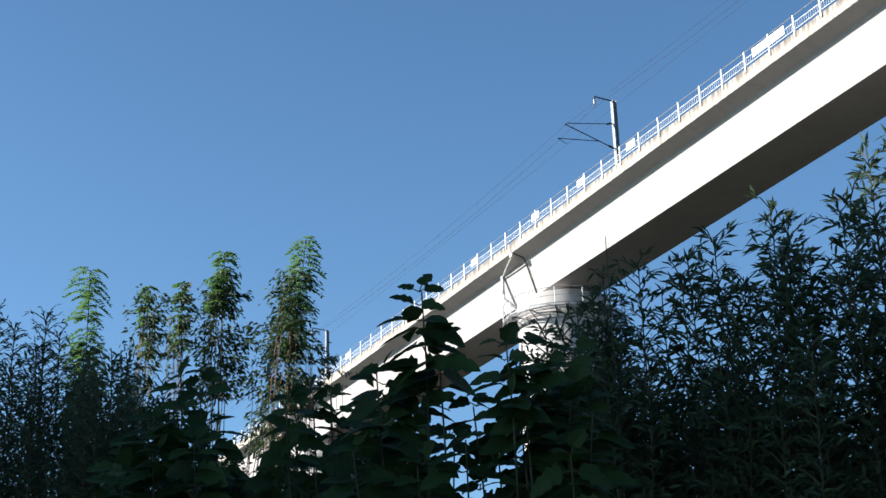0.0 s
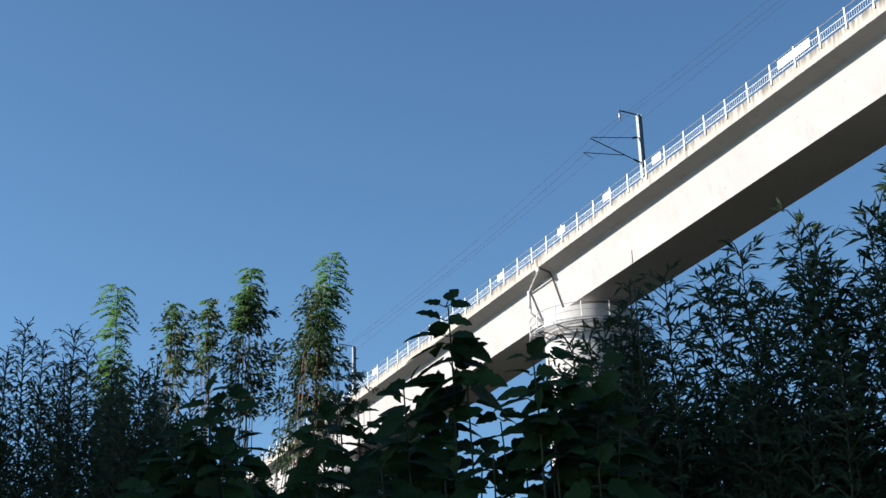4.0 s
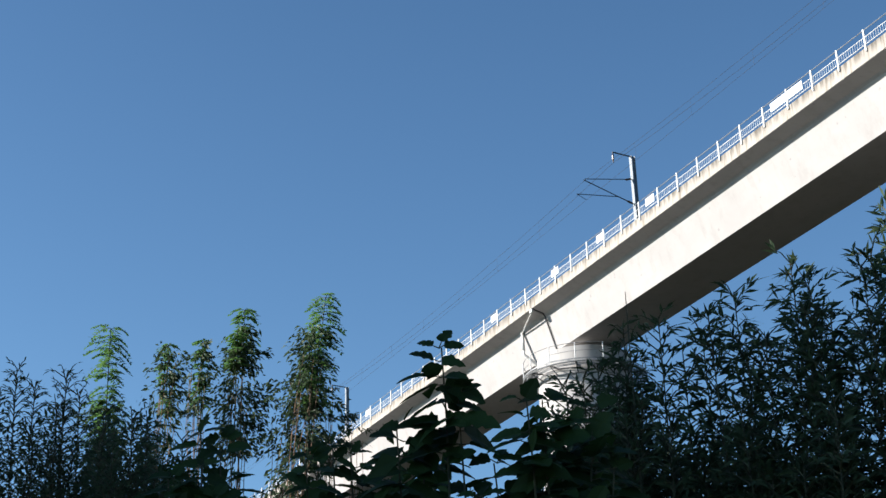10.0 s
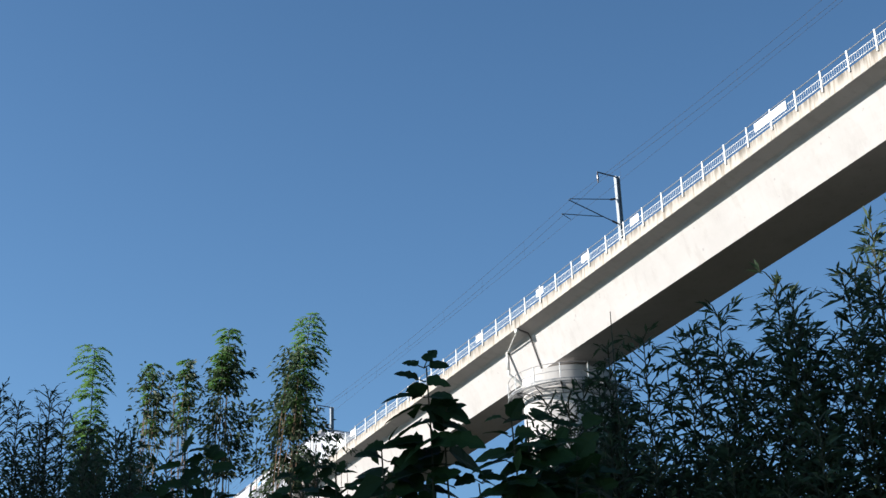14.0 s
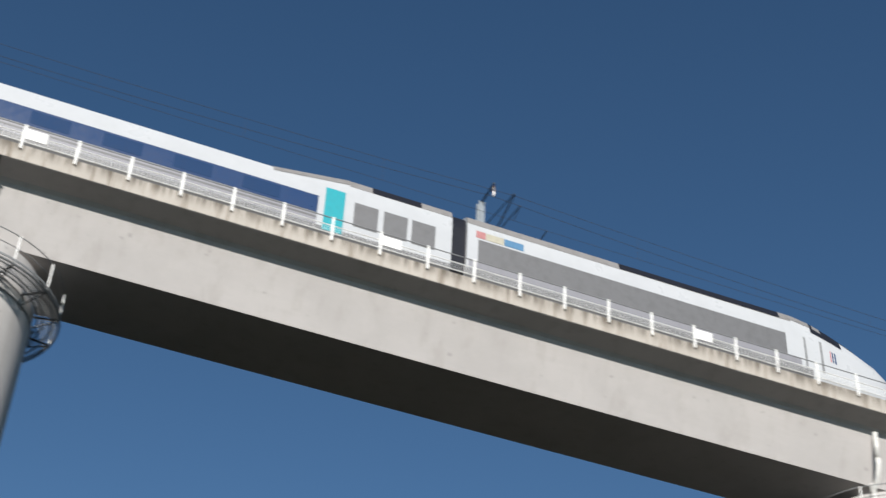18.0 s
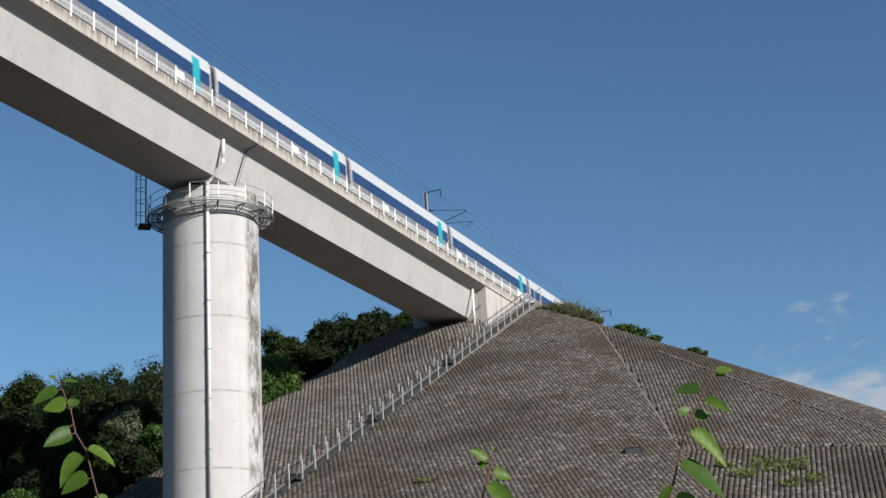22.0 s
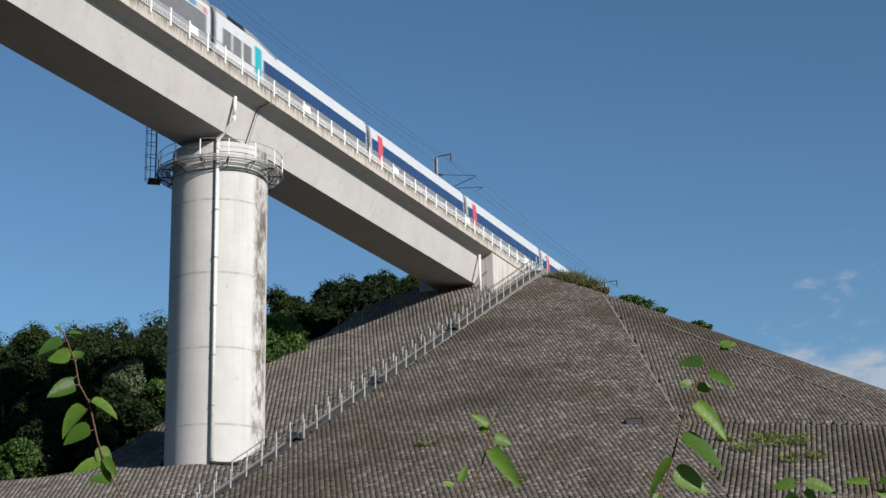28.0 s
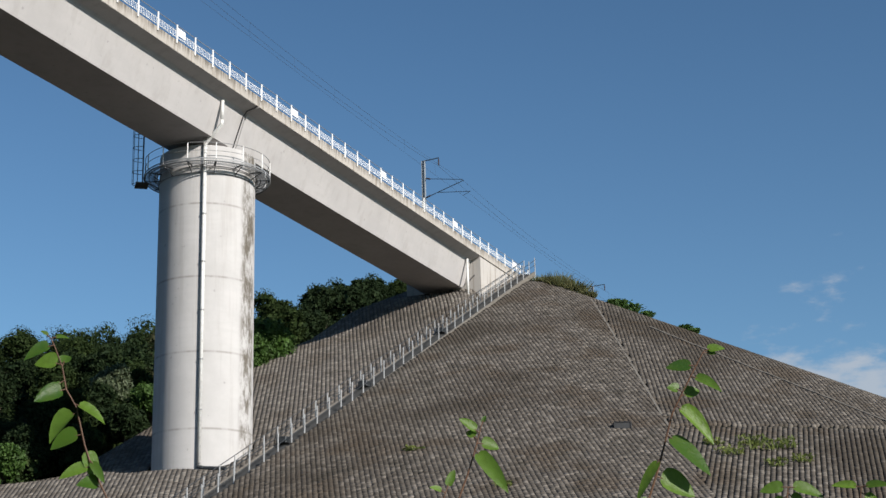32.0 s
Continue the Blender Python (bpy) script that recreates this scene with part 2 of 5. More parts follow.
BAMBOO_LEAF = leafy("lance_leaves", (0.024, 0.044, 0.022), (0.080, 0.120, 0.060), 0.3, 0.55, 0, 0.2)
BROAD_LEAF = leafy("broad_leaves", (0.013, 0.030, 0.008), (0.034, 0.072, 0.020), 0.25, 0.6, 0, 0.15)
PINNATE_LEAF = leafy("feathered_leaves", (0.045, 0.115, 0.032), (0.125, 0.25, 0.070), 0.4)
CLIMBER_LEAF = leafy("climber_leaves", (0.024, 0.045, 0.022), (0.075, 0.115, 0.055), 0.25, 0.55, 0, 0.2)
FOREST_OLIVE = leafy("olive_forest_leaves", (0.0261, 0.0313, 0.0104), (0.0597, 0.0612, 0.0224), 0.15, 0.6)
BRIGHT_LEAF = leafy("young_leaves", (0.0336, 0.0896, 0.0134), (0.149, 0.254, 0.0336), 0.42, 0.35, 60)
BUSH_GREEN = leafy("bright_bush_leaves", (0.0261, 0.0597, 0.00896), (0.0597, 0.116, 0.0224), 0.2, 0.6)
BUSH_PALE = leafy("pale_bush_leaves", (0.0522, 0.0746, 0.0373), (0.112, 0.134, 0.0746), 0.2, 0.6)
FOREST_LEAF = leafy("forest_leaves", (0.013, 0.026, 0.007), (0.036, 0.054, 0.016), 0.15, 0.7, 0, 0.1)
FOREST_DARK = leafy("dark_forest_leaves", (0.009, 0.019, 0.007), (0.025, 0.040, 0.015), 0.15, 0.7, 0, 0.1)
WEED_LEAF = leafy("weed_leaves", (0.0746, 0.104, 0.0224), (0.194, 0.224, 0.0597), 0.35, 0.6)
GRASS_LEAF = leafy("dry_grass", (0.0522, 0.0672, 0.0224), (0.149, 0.142, 0.0597), 0.3, 0.7)


def block_material(name, dark, light, soiling):
    """Weathered concrete slope blocks, each one of its own grey-brown, with earth and moss in patches."""
    m, n, l, b = material(name, 0.95, 0, 0.15)
    geo = n.new("ShaderNodeNewGeometry")
    obj = n.new("ShaderNodeObjectInfo")
    rnd = n.new("ShaderNodeMath")
    l.new(geo.outputs["Random Per Island"], rnd.inputs[0])
    l.new(obj.outputs["Random"], rnd.inputs[1])
    fr = n.new("ShaderNodeMath")
    fr.operation = "FRACT"
    l.new(rnd.outputs[0], fr.inputs[0])
    sq = n.new("ShaderNodeMath")
    sq.operation = "POWER"
    sq.inputs[1].default_value = 2.6
    l.new(fr.outputs[0], sq.inputs[0])
    c = mixed(n, l, sq.outputs[0], dark, light)
    for scale, lo, hi, amount, tone in ((0.06, 0.46, 0.60, 0.75, (0.050, 0.040, 0.030)), (0.22, 0.50, 0.66, 0.6, (0.068, 0.050, 0.034)), (0.7, 0.55, 0.7, 0.5, (0.036, 0.032, 0.024)), (5, 0.5, 0.75, 0.4, (0.042, 0.037, 0.031))):
        nz = n.new("ShaderNodeTexNoise")
        nz.inputs["Scale"].default_value, nz.inputs["Detail"].default_value = scale, 5
        l.new(geo.outputs["Position"], nz.inputs["Vector"])
        c = mixed(n, l, span(n, l, nz.outputs["Fac"], lo, hi, 0, amount * soiling), c, tone)
    l.new(c, b.inputs["Base Color"])
    return m


BLOCK = block_material("slope_blocks", (0.085, 0.074, 0.063), (0.185, 0.163, 0.140), 1.0)
BLOCK_DRY = block_material("sheltered_slope_blocks", (0.115, 0.102, 0.090), (0.225, 0.202, 0.176), 0.6)


# ---- building helpers ----
def empty(name, m=None):
    ob = new(name)
    if m is not None:
        ob.matrix_basis = m
    return ob


def part(name, data, mat, parent=None, label="", smooth=False):
    """Links a bmesh, or (verts, faces), as one mesh object under its parent."""
    me = bpy.data.meshes.new(name)
    if isinstance(data, bmesh.types.BMesh):
        data.to_mesh(me)
        data.free()
    else:
        me.from_pydata([tuple(v) for v in data[0]], [], [tuple(q) for q in data[1]])
    me.materials.append(mat)
    if smooth:
        me.shade_smooth()
    ob = new(name, me)
    if parent is not None:
        ob.parent = parent
    if label:
        ob["label"] = label
    return ob


def put(ob, m):
    ob.matrix_basis = m
    return ob


def box(x0, x1, y0, y1, z0, z1, bevel=0.0):
    bm = bmesh.new()
    bmesh.ops.create_cube(bm, size=1)
    for v in bm.verts:
        v.co = Vector(((x0 + x1) / 2 + v.co.x * (x1 - x0), (y0 + y1) / 2 + v.co.y * (y1 - y0), (z0 + z1) / 2 + v.co.z * (z1 - z0)))
    if bevel:
        bmesh.ops.bevel(bm, geom=bm.edges[:], offset=bevel, segments=1, affect="EDGES")
    return bm


def merge(*pieces):
    """Joins (verts, faces) lists."""
    V, Q = [], []
    for v, q in pieces:
        k = len(V)
        V += [tuple(p) for p in v]
        Q += [tuple(i + k for i in f) for f in q]
    return V, Q


def tube(points, radii, sides=6):
    """A tube through points; one radius, or one at each point."""
    pts = [Vector(p) for p in points]
    rs = radii if isinstance(radii, (list, tuple)) else [radii] * len(pts)
    V, Q = [], []
    side = None
    for i, p in enumerate(pts):
        d = (pts[min(i + 1, len(pts) - 1)] - pts[max(i - 1, 0)]).normalized()
        if side is None:
            side = d.cross(Vector((0, 0, 1)) if abs(d.z) < 0.9 else Vector((1, 0, 0))).normalized()
        side = (side - d * side.dot(d)).normalized()
        up = d.cross(side)
        for k in range(sides):
            a = 2 * math.pi * k / sides
            V.append(p + (side * math.cos(a) + up * math.sin(a)) * rs[i])
        if i:
            b = (i - 1) * sides
            Q += [(b + k, b + (k + 1) % sides, b + sides + (k + 1) % sides, b + sides + k) for k in range(sides)]
    Q.append(tuple(range(sides))[::-1])
    Q.append(tuple(range(len(V) - sides, len(V))))
    return V, Q


def loft(sections, caps=True):
    """A skin over closed sections of equal count."""
    n = len(sections[0])
    V = [p for s in sections for p in s]
    Q = []
    for i in range(len(sections) - 1):
        a, b = i * n, (i + 1) * n
        Q += [(a + k, a + (k + 1) % n, b + (k + 1) % n, b + k) for k in range(n)]
    if caps:
        Q.append(tuple(range(n))[::-1])
        Q.append(tuple(range(len(V) - n, len(V))))
    return V, Q


def strip(sections):
    """A skin over open sections of equal count."""
    n = len(sections[0])
    V = [p for s in sections for p in s]
    return V, [(i * n + k, i * n + k + 1, (i + 1) * n + k + 1, (i + 1) * n + k) for i in range(len(sections) - 1) for k in range(n - 1)]


# ---- the line of the viaduct ----
RADIUS, NEAR_Y, BASE_Z, GRADE = 9063.0, 44.44, 37.66, 0.00196
WIDE, MID = 7.0, 3.5            # width of the deck and its middle, from the near edge
RAIL_Z = 1.95                   # top of the rails over the parapet's foot
SPAN, JOINT0 = 40.0, -80.4      # a joint stands over every pier
END = 117.75                    # the last span ends at the abutment


def bp(s, dy=0.0, dz=0.0):
    """The place s metres along the line, dy behind the near edge, dz over the parapet's foot."""
    a = s / RADIUS
    return Vector(((RADIUS + dy) * math.sin(a), NEAR_Y - RADIUS + (RADIUS + dy) * math.cos(a), BASE_Z + GRADE * s + dz))


def frame_at(s, dy=0.0, dz=0.0):
    return Matrix.Translation(bp(s, dy, dz)) @ Matrix.Rotation(-s / RADIUS, 4, "Z")


def smooth01(t):
    t = np.clip(t, 0, 1)
    return t * t * (3 - 2 * t)


# ---- ground ----
APEX = (126.0, 42.0, 37.9)
FALL = 0.465

def fall(x, y):
    """The cone is a little flatter round towards the side slope."""
    phi = np.degrees(np.arctan2(APEX[1] - y, np.maximum(APEX[0] - x, 0.001)))
    return FALL - 0.017 * smooth01((phi - 30) / 40) + 0.17 * smooth01((phi - 50) / 40)


def front_slope(x, y):
    """The slope under the bridge, with a narrow bench at the pier's foot and a fold below the abutment; it turns away beyond a far edge."""
    z = APEX[2] - 0.475 * (APEX[0] - x)
    z = z + 0.55 * smooth01((y - 43.5) / 4.0) * np.clip((77.5 - x) / 1.15, 0, 1)
    z = z + 1.15 * smooth01((x - 109.5) / 6.0) * smooth01((y - 43.3) / 1.5)
    edge = np.minimum(49.3 + (APEX[0] - x) * 0.42, 56.8) + 7.0 * smooth01((79.0 - x) / 2.0)
    return np.where(x < APEX[0], z, APEX[2]) - 0.5 * np.maximum(y - edge, 0)


def mound(x, y):
    """Height of the embankment: front slope under the bridge, a quarter cone at the near corner, side slopes, level top."""
    cone = APEX[2] - fall(x, y) * np.sqrt(np.minimum(x - APEX[0], 0) ** 2 + np.minimum(y - APEX[1], 0) ** 2 + 1.1)
    return np.where(y < APEX[1], cone, front_slope(x, y))


def ground_z(x, y):
    x, y = np.asarray(x, float), np.asarray(y, float)
    rho = np.hypot(x, y)
    base = 0.25 * np.sin(x * 0.13) * np.cos(y * 0.11)
    hill = 58 * smooth01((rho - 150) / 105) * smooth01((y - 62) / 45) + 9 * np.sin(x * 0.021 + 1.3) * smooth01((rho - 190) / 120) * smooth01((y - 62) / 45)
    return np.maximum(base + hill, mound(x, y))


def build_ground():
    xs = np.unique(np.concatenate([np.linspace(-3500, -150, 26), np.linspace(-150, 30, 46), np.linspace(30, 200, 120), np.linspace(200, 700, 60), np.linspace(700, 3500, 20)]))
    ys = np.unique(np.concatenate([np.linspace(-3500, -80, 20), np.linspace(-80, 0, 24), np.linspace(0, 75, 58), np.linspace(75, 300, 60), np.linspace(300, 3500, 24)]))
    X, Y = np.meshgrid(xs, ys)
    Z = ground_z(X, Y) - 0.12
    n = len(xs)
    V = np.stack([X, Y, Z], -1).reshape(-1, 3)
    Q = [(j * n + i, j * n + i + 1, (j + 1) * n + i + 1, (j + 1) * n + i) for j in range(len(ys) - 1) for i in range(n - 1)]
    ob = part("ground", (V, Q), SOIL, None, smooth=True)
    tagged(ob, "grassy earth rising to an embankment and wooded hills", "ground", kind="structure")


build_ground()


# ---- viaduct ----
NEAR_SECTION = ((0.0, 0.0), (0.80, -0.25), (0.92, -0.36), (1.68, -2.62))


def girder_section(s):
    half = [(0.0, 0.30), *NEAR_SECTION]
    near = [bp(s, y, z) for y, z in half]
    far = [bp(s, 2 * MID - y, z) for y, z in reversed(half)]
    return near + far


def parapet_section(s, dy, flip=1):
    return [bp(s, dy + flip * y, z) for y, z in ((-0.03, 0.02), (-0.03, 0.72), (0.0, 0.75), (0.24, 0.75), (0.27, 0.72), (0.27, 0.304), (0.004, 0.304), (0.004, 0.02))]


def joints():
    return [JOINT0 + SPAN * k for k in range(-26, 6)]


def build_span(s0, s1):
    a, b = s0 + 0.04, s1 - 0.04
    st = np.linspace(a, b, 9)
    root = empty("viaduct_span", frame_at(s0))
    inv = frame_at(s0).inverted()

    def add(name, data, mat, label="", smooth=False):
        return part(name, ([inv @ Vector(v) for v in data[0]], data[1]), mat, root, label, smooth)

    add("girder", loft([girder_section(s) for s in st]), CONCRETE, "pale concrete box girder with sloping webs")
    add("parapet", loft([parapet_section(s, 0.0) for s in st]), FASCIA, "rain-streaked concrete edge beam")
    add("parapet", loft([parapet_section(s, WIDE, -1) for s in st]), FASCIA)
    add("ballast", loft([[bp(s, MID + y, z) for y, z in ((-2.6, 0.304), (-1.9, 1.55), (-1.35, 1.68), (1.35, 1.68), (1.9, 1.55), (2.6, 0.304))] for s in st]), BALLAST)
    for dy in (-0.752, 0.752):
        add("rail", loft([[bp(s, MID + dy + y, z) for y, z in ((-0.07, 1.684), (-0.02, 1.74), (-0.035, 1.95), (0.035, 1.95), (0.02, 1.74), (0.07, 1.684))] for s in st]), RAILSTEEL)
    tagged(root, "single-track concrete viaduct span with stained edge beams", "bridge span", "spans of the viaduct")
    return root


POST_STEP = 1.985
POST_HIGH = 1.64


def build_railing(s0, s1):
    """Steel railing along the near edge of one span: posts, three rails, short bars."""
    root = empty("railing", frame_at(s0))
    inv = frame_at(s0).inverted()
    k0, k1 = math.ceil((s0 - 67.9) / POST_STEP), math.ceil((s1 - 67.9) / POST_STEP)
    posts = [67.9 + POST_STEP * k for k in range(k0, k1)]
    shared = None
    for s in posts:
        if shared is None:
            shared = part("post", box(-0.045, 0.045, -0.035, 0.035, -1.15, 0, 0.008), RAIL_WHITE, root)
            ob = shared
        else:
            ob = new("post", shared.data)
            ob.parent = root
        ob.matrix_basis = inv @ frame_at(s, -0.075, POST_HIGH)
    st = np.linspace(s0, s1, 7)
    for z, r in ((POST_HIGH - 0.03, 0.024), (1.24, 0.02), (0.86, 0.02)):
        part("rail", tube([inv @ bp(s, -0.05, z) for s in st], r, 5), STEEL if z > 1.5 else RAIL_WHITE, root)
    V, Q = [], []
    for s in np.arange(s0 + 0.1, s1 - 0.05, 0.165):
        v, q = tube([inv @ bp(s, -0.05, 0.87), inv @ bp(s, -0.05, 1.24)], 0.011, 4)
        Q += [tuple(i + len(V) for i in f) for f in q]
        V += v
    tagged(part("infill", (V, Q), RAIL_WHITE, root), kind="stuff")
    tagged(root, "white painted steel railing on the viaduct's edge", "railing", "railings of the viaduct")


def build_plate(s, w=0.9):
    root = part("sign_plate", box(-w / 2, w / 2, -0.012, 0.012, -0.24, 0.24, 0.01), RAIL_WHITE)
    root.matrix_basis = frame_at(s, -0.10, 1.22)
    tagged(root, "blank white plate fixed to the viaduct railing", "plate", "plates on the railing")


def ring(r0, r1, z0, z1, a0=0.0, a1=2 * math.pi, n=48):
    secs = []
    for i in range(n + 1):
        a = a0 + (a1 - a0) * i / n
        c, s = math.cos(a), math.sin(a)
        secs.append([(r0 * c, r0 * s, z0), (r1 * c, r1 * s, z0), (r1 * c, r1 * s, z1), (r0 * c, r0 * s, z1)])
    return loft(secs, False)


PIER_R = 2.98


def build_pier(sj, detailed):
    c = bp(sj, 3.62, -3.02)
    gz = float(ground_z(c.x, c.y))
    low = gz - 3.0
    root = empty("bridge_pier", Matrix.Translation((c.x, c.y, c.z)) @ Matrix.Rotation(-sj / RADIUS, 4, "Z"))
    bm = bmesh.new()
    bmesh.ops.create_cone(bm, cap_ends=True, segments=64, radius1=PIER_R, radius2=PIER_R, depth=c.z - low)
    bmesh.ops.translate(bm, verts=bm.verts, vec=(0, 0, (low - c.z) / 2))
    shaft = part("shaft", bm, PIER_DAMP if sj > 60 else PIER, root, "round concrete column with casting lines", True)
    shaft.data.set_sharp_from_angle(angle=0.6)
    for x in (-0.9, 0.9):
        for y in (-1.1, 0.85):
            part("bearing", box(x - 0.35, x + 0.35, y - 0.4, y + 0.4, -0.004, 0.42, 0.03), ABUT, root)
    tagged(root, "tall round concrete bridge pier with rain stains", "bridge pier", "piers of the viaduct")
    if not detailed:
        return root
    scupper = part("scupper", tube([(-1.9, -0.3, 0.44), (-1.9, -0.3, 0.30)], 0.22, 12), HOSE)
    scupper.matrix_basis = root.matrix_basis
    tagged(scupper, "dark drain mouth in the girder's underside", "drain", "drain mouths of the viaduct")
    # access platform round the head
    z = -1.25
    plat = empty("access_platform", root.matrix_basis @ Matrix.Translation((0, 0, z)))
    bars = [tube([(PIER_R * math.cos(a) * 1.04, PIER_R * math.sin(a) * 1.04, -0.02), (3.92 * math.cos(a), 3.92 * math.sin(a), -0.02)], 0.016, 4) for a in np.linspace(0, 2 * math.pi, 181)[:-1]]
    bars += [ring(r, r + 0.05, -0.04, 0.0, n=40) for r in (PIER_R + 0.12, 3.3, 3.62)]
    tagged(part("deck", merge(*bars), STEEL, plat, "open steel grating"), kind="stuff")
    part("toe_board", ring(3.93, 3.95, 0.02, 0.10), STEEL, plat)
    part("edge_ring", tube([(3.93 * math.cos(a), 3.93 * math.sin(a), -0.1) for a in np.linspace(0, 2 * math.pi, 49)], 0.045, 5), STEEL, plat)
    part("wall_ring", tube([(3.02 * math.cos(a), 3.02 * math.sin(a), -0.55) for a in np.linspace(0, 2 * math.pi, 49)], 0.03, 5), STEEL, plat)
    for h, r in ((1.1, 0.022), (0.58, 0.018)):
        part("rail", tube([(3.9 * math.cos(a), 3.9 * math.sin(a), h) for a in np.linspace(0, 2 * math.pi, 49)], r, 5), STEEL, plat)
    for i in range(14):
        a = 2 * math.pi * (i + 0.5) / 14
        d = Vector((math.cos(a), math.sin(a), 0))
        part("post", tube([d * 3.9, d * 3.9 + Vector((0, 0, 1.12))], 0.035, 5), RAIL_WHITE, plat)
        part("bracket", merge(tube([d * 3.92 + Vector((0, 0, -0.10)), d * 3.0 + Vector((0, 0, -0.55))], 0.03, 5), tube([d * 3.0 + Vector((0, 0, -0.08)), d * 3.94 + Vector((0, 0, -0.08))], 0.04, 5)), DARK_STEEL, plat)
    # caged ladder towards the girder on the far side
    d = Vector((-0.62, 0.78, 0))
    t = Vector((-d.y, d.x, 0))
    for k in (-0.25, 0.25):
        part("ladder_rail", tube([d * 4.05 + t * k + Vector((0, 0, -0.6)), d * 4.05 + t * k + Vector((0, 0, 3.2))], 0.03, 5), DARK_STEEL, plat)
    for h in np.arange(-0.5, 3.2, 0.3):
        part("rung", tube([d * 4.05 - t * 0.25 + Vector((0, 0, h)), d * 4.05 + t * 0.25 + Vector((0, 0, h))], 0.015, 4), DARK_STEEL, plat)
    part("cage", merge(*[tube([d * (4.1 + 0.6 * math.sin(a)) + t * (0.38 * math.cos(a)) + Vector((0, 0, h)) for a in np.linspace(0, math.pi, 9)], 0.02, 4) for h in (-0.6, 0.2, 1.0, 1.8, 2.6, 3.2)], *[tube([d * (4.1 + 0.6 * math.sin(a)) + t * (0.38 * math.cos(a)) + Vector((0, 0, h)) for h in (-0.6, 3.2)], 0.018, 4) for a in (0.5, 1.1, 1.6, 2.1, 2.7)]), DARK_STEEL, plat)
    part("landing", box(-0.6, 0.6, -0.4, 0.4, -0.68, -0.62, 0.01), DARK_STEEL, plat).matrix_basis = Matrix.Translation(d * 4.1) @ Matrix.Rotation(math.atan2(t.y, t.x), 4, "Z")
    tagged(plat, "galvanised steel walkway with railing round the pier head", "platform", "pier platforms")
    # rainwater pipe down girder and pier
    loc = frame_at(sj)
    turn, out = (radians(45), 2.15) if 30 < sj < 45 else (radians(33 if sj < 30 else 28), 2.95)
    dirn = Vector((-math.cos(turn), -math.sin(turn), 0))
    foot = Vector((0, 3.62, 0)) + dirn * (PIER_R + 0.13)
    g = gz - (BASE_Z + GRADE * sj) - 0.6

    def under(dx, dy):
        at = bp(sj)
        return float(ground_z(at.x + foot.x + dx, at.y + foot.y + dy)) - at.z
    fall = empty("drain_pipe", loc)
    part("upper_pipe", tube([(-out, 0.86, -0.45), (-out, 0.9, -1.75)], 0.11, 10), PVC, fall, "white plastic pipe", True)
    part("elbow", tube([(-out, 0.9, -1.7), (-out, 0.9, -2.0), (foot.x, foot.y - 0.4, -2.62), (foot.x, foot.y - 0.02, -3.0), (foot.x, foot.y, -3.2)], 0.115, 10), PVC, fall, "", True)
    down = part("down_pipe", tube([(foot.x, foot.y, -2.7), (foot.x, foot.y, under(0, 0) + 0.25)], 0.115, 10), PVC, fall, "", True)
    part("outfall", tube([(foot.x, foot.y, under(0, 0) + 0.4), (foot.x, foot.y, under(0, 0) + 0.2), (foot.x + 0.1, foot.y - 0.3, under(0.1, -0.3) + 0.12), (foot.x + 0.1, foot.y - 1.75, under(0.1, -1.75) + 0.10)], 0.12, 8), DARK_STEEL, fall)
    for h in np.arange(-4.5, g + 1, -3.0):
        part("clamp", ring(0.12, 0.15, -0.03, 0.03, n=10), STEEL, down, "steel pipe clamp").matrix_basis = Matrix.Translation((foot.x, foot.y, h))
    if sj < 30:
        part("branch", tube([(0.0, 0.05, -0.12), (-out * 0.5, 0.42, -0.34), (-out, 0.84, -0.55)], 0.045, 6), PVC, fall, "thin pipe slung under the overhang")
        part("gully", box(-0.16, 0.16, -0.10, 0.05, -0.26, -0.01, 0.02), PVC, fall)
    tagged(fall, "white rainwater pipe down the girder and the pier", "drain pipe", "drain pipes of the viaduct")
    hose = part("joint_hose", tube([(0.12, -0.05, -0.02), (0.12, 0.1, -0.12), (0.12, 0.7, -0.26), (0.1, 0.93, -0.6), (0.05, 1.62, -2.6), (0.02, 1.7, -2.75)], 0.034, 6), HOSE)
    hose.matrix_basis = loc @ Matrix.Translation((-0.42 if sj > 30 else 0.1, 0, 0))
    tagged(hose, "black hose along the joint of two spans", "hose", "joint hoses")
    return root


J = joints()
for i in range(len(J) - 1):
    close = J[i] > -215
    end = min(J[i + 1], END)
    build_span(J[i], end)
    if close:
        build_railing(J[i], end)
for sj in J[:-1]:
    build_pier(sj, sj > -170)
for s in (126.0, 112.0, 98.1, 84.2, 70.3, 56.4, 42.5, 28.6, 14.7, 0.8, -13.1, -26.9, -40.8, -65.9, -71.4, -77.0, -85.4, -107.3):
    build_plate(s)
build_plate(-53.2, 2.6)


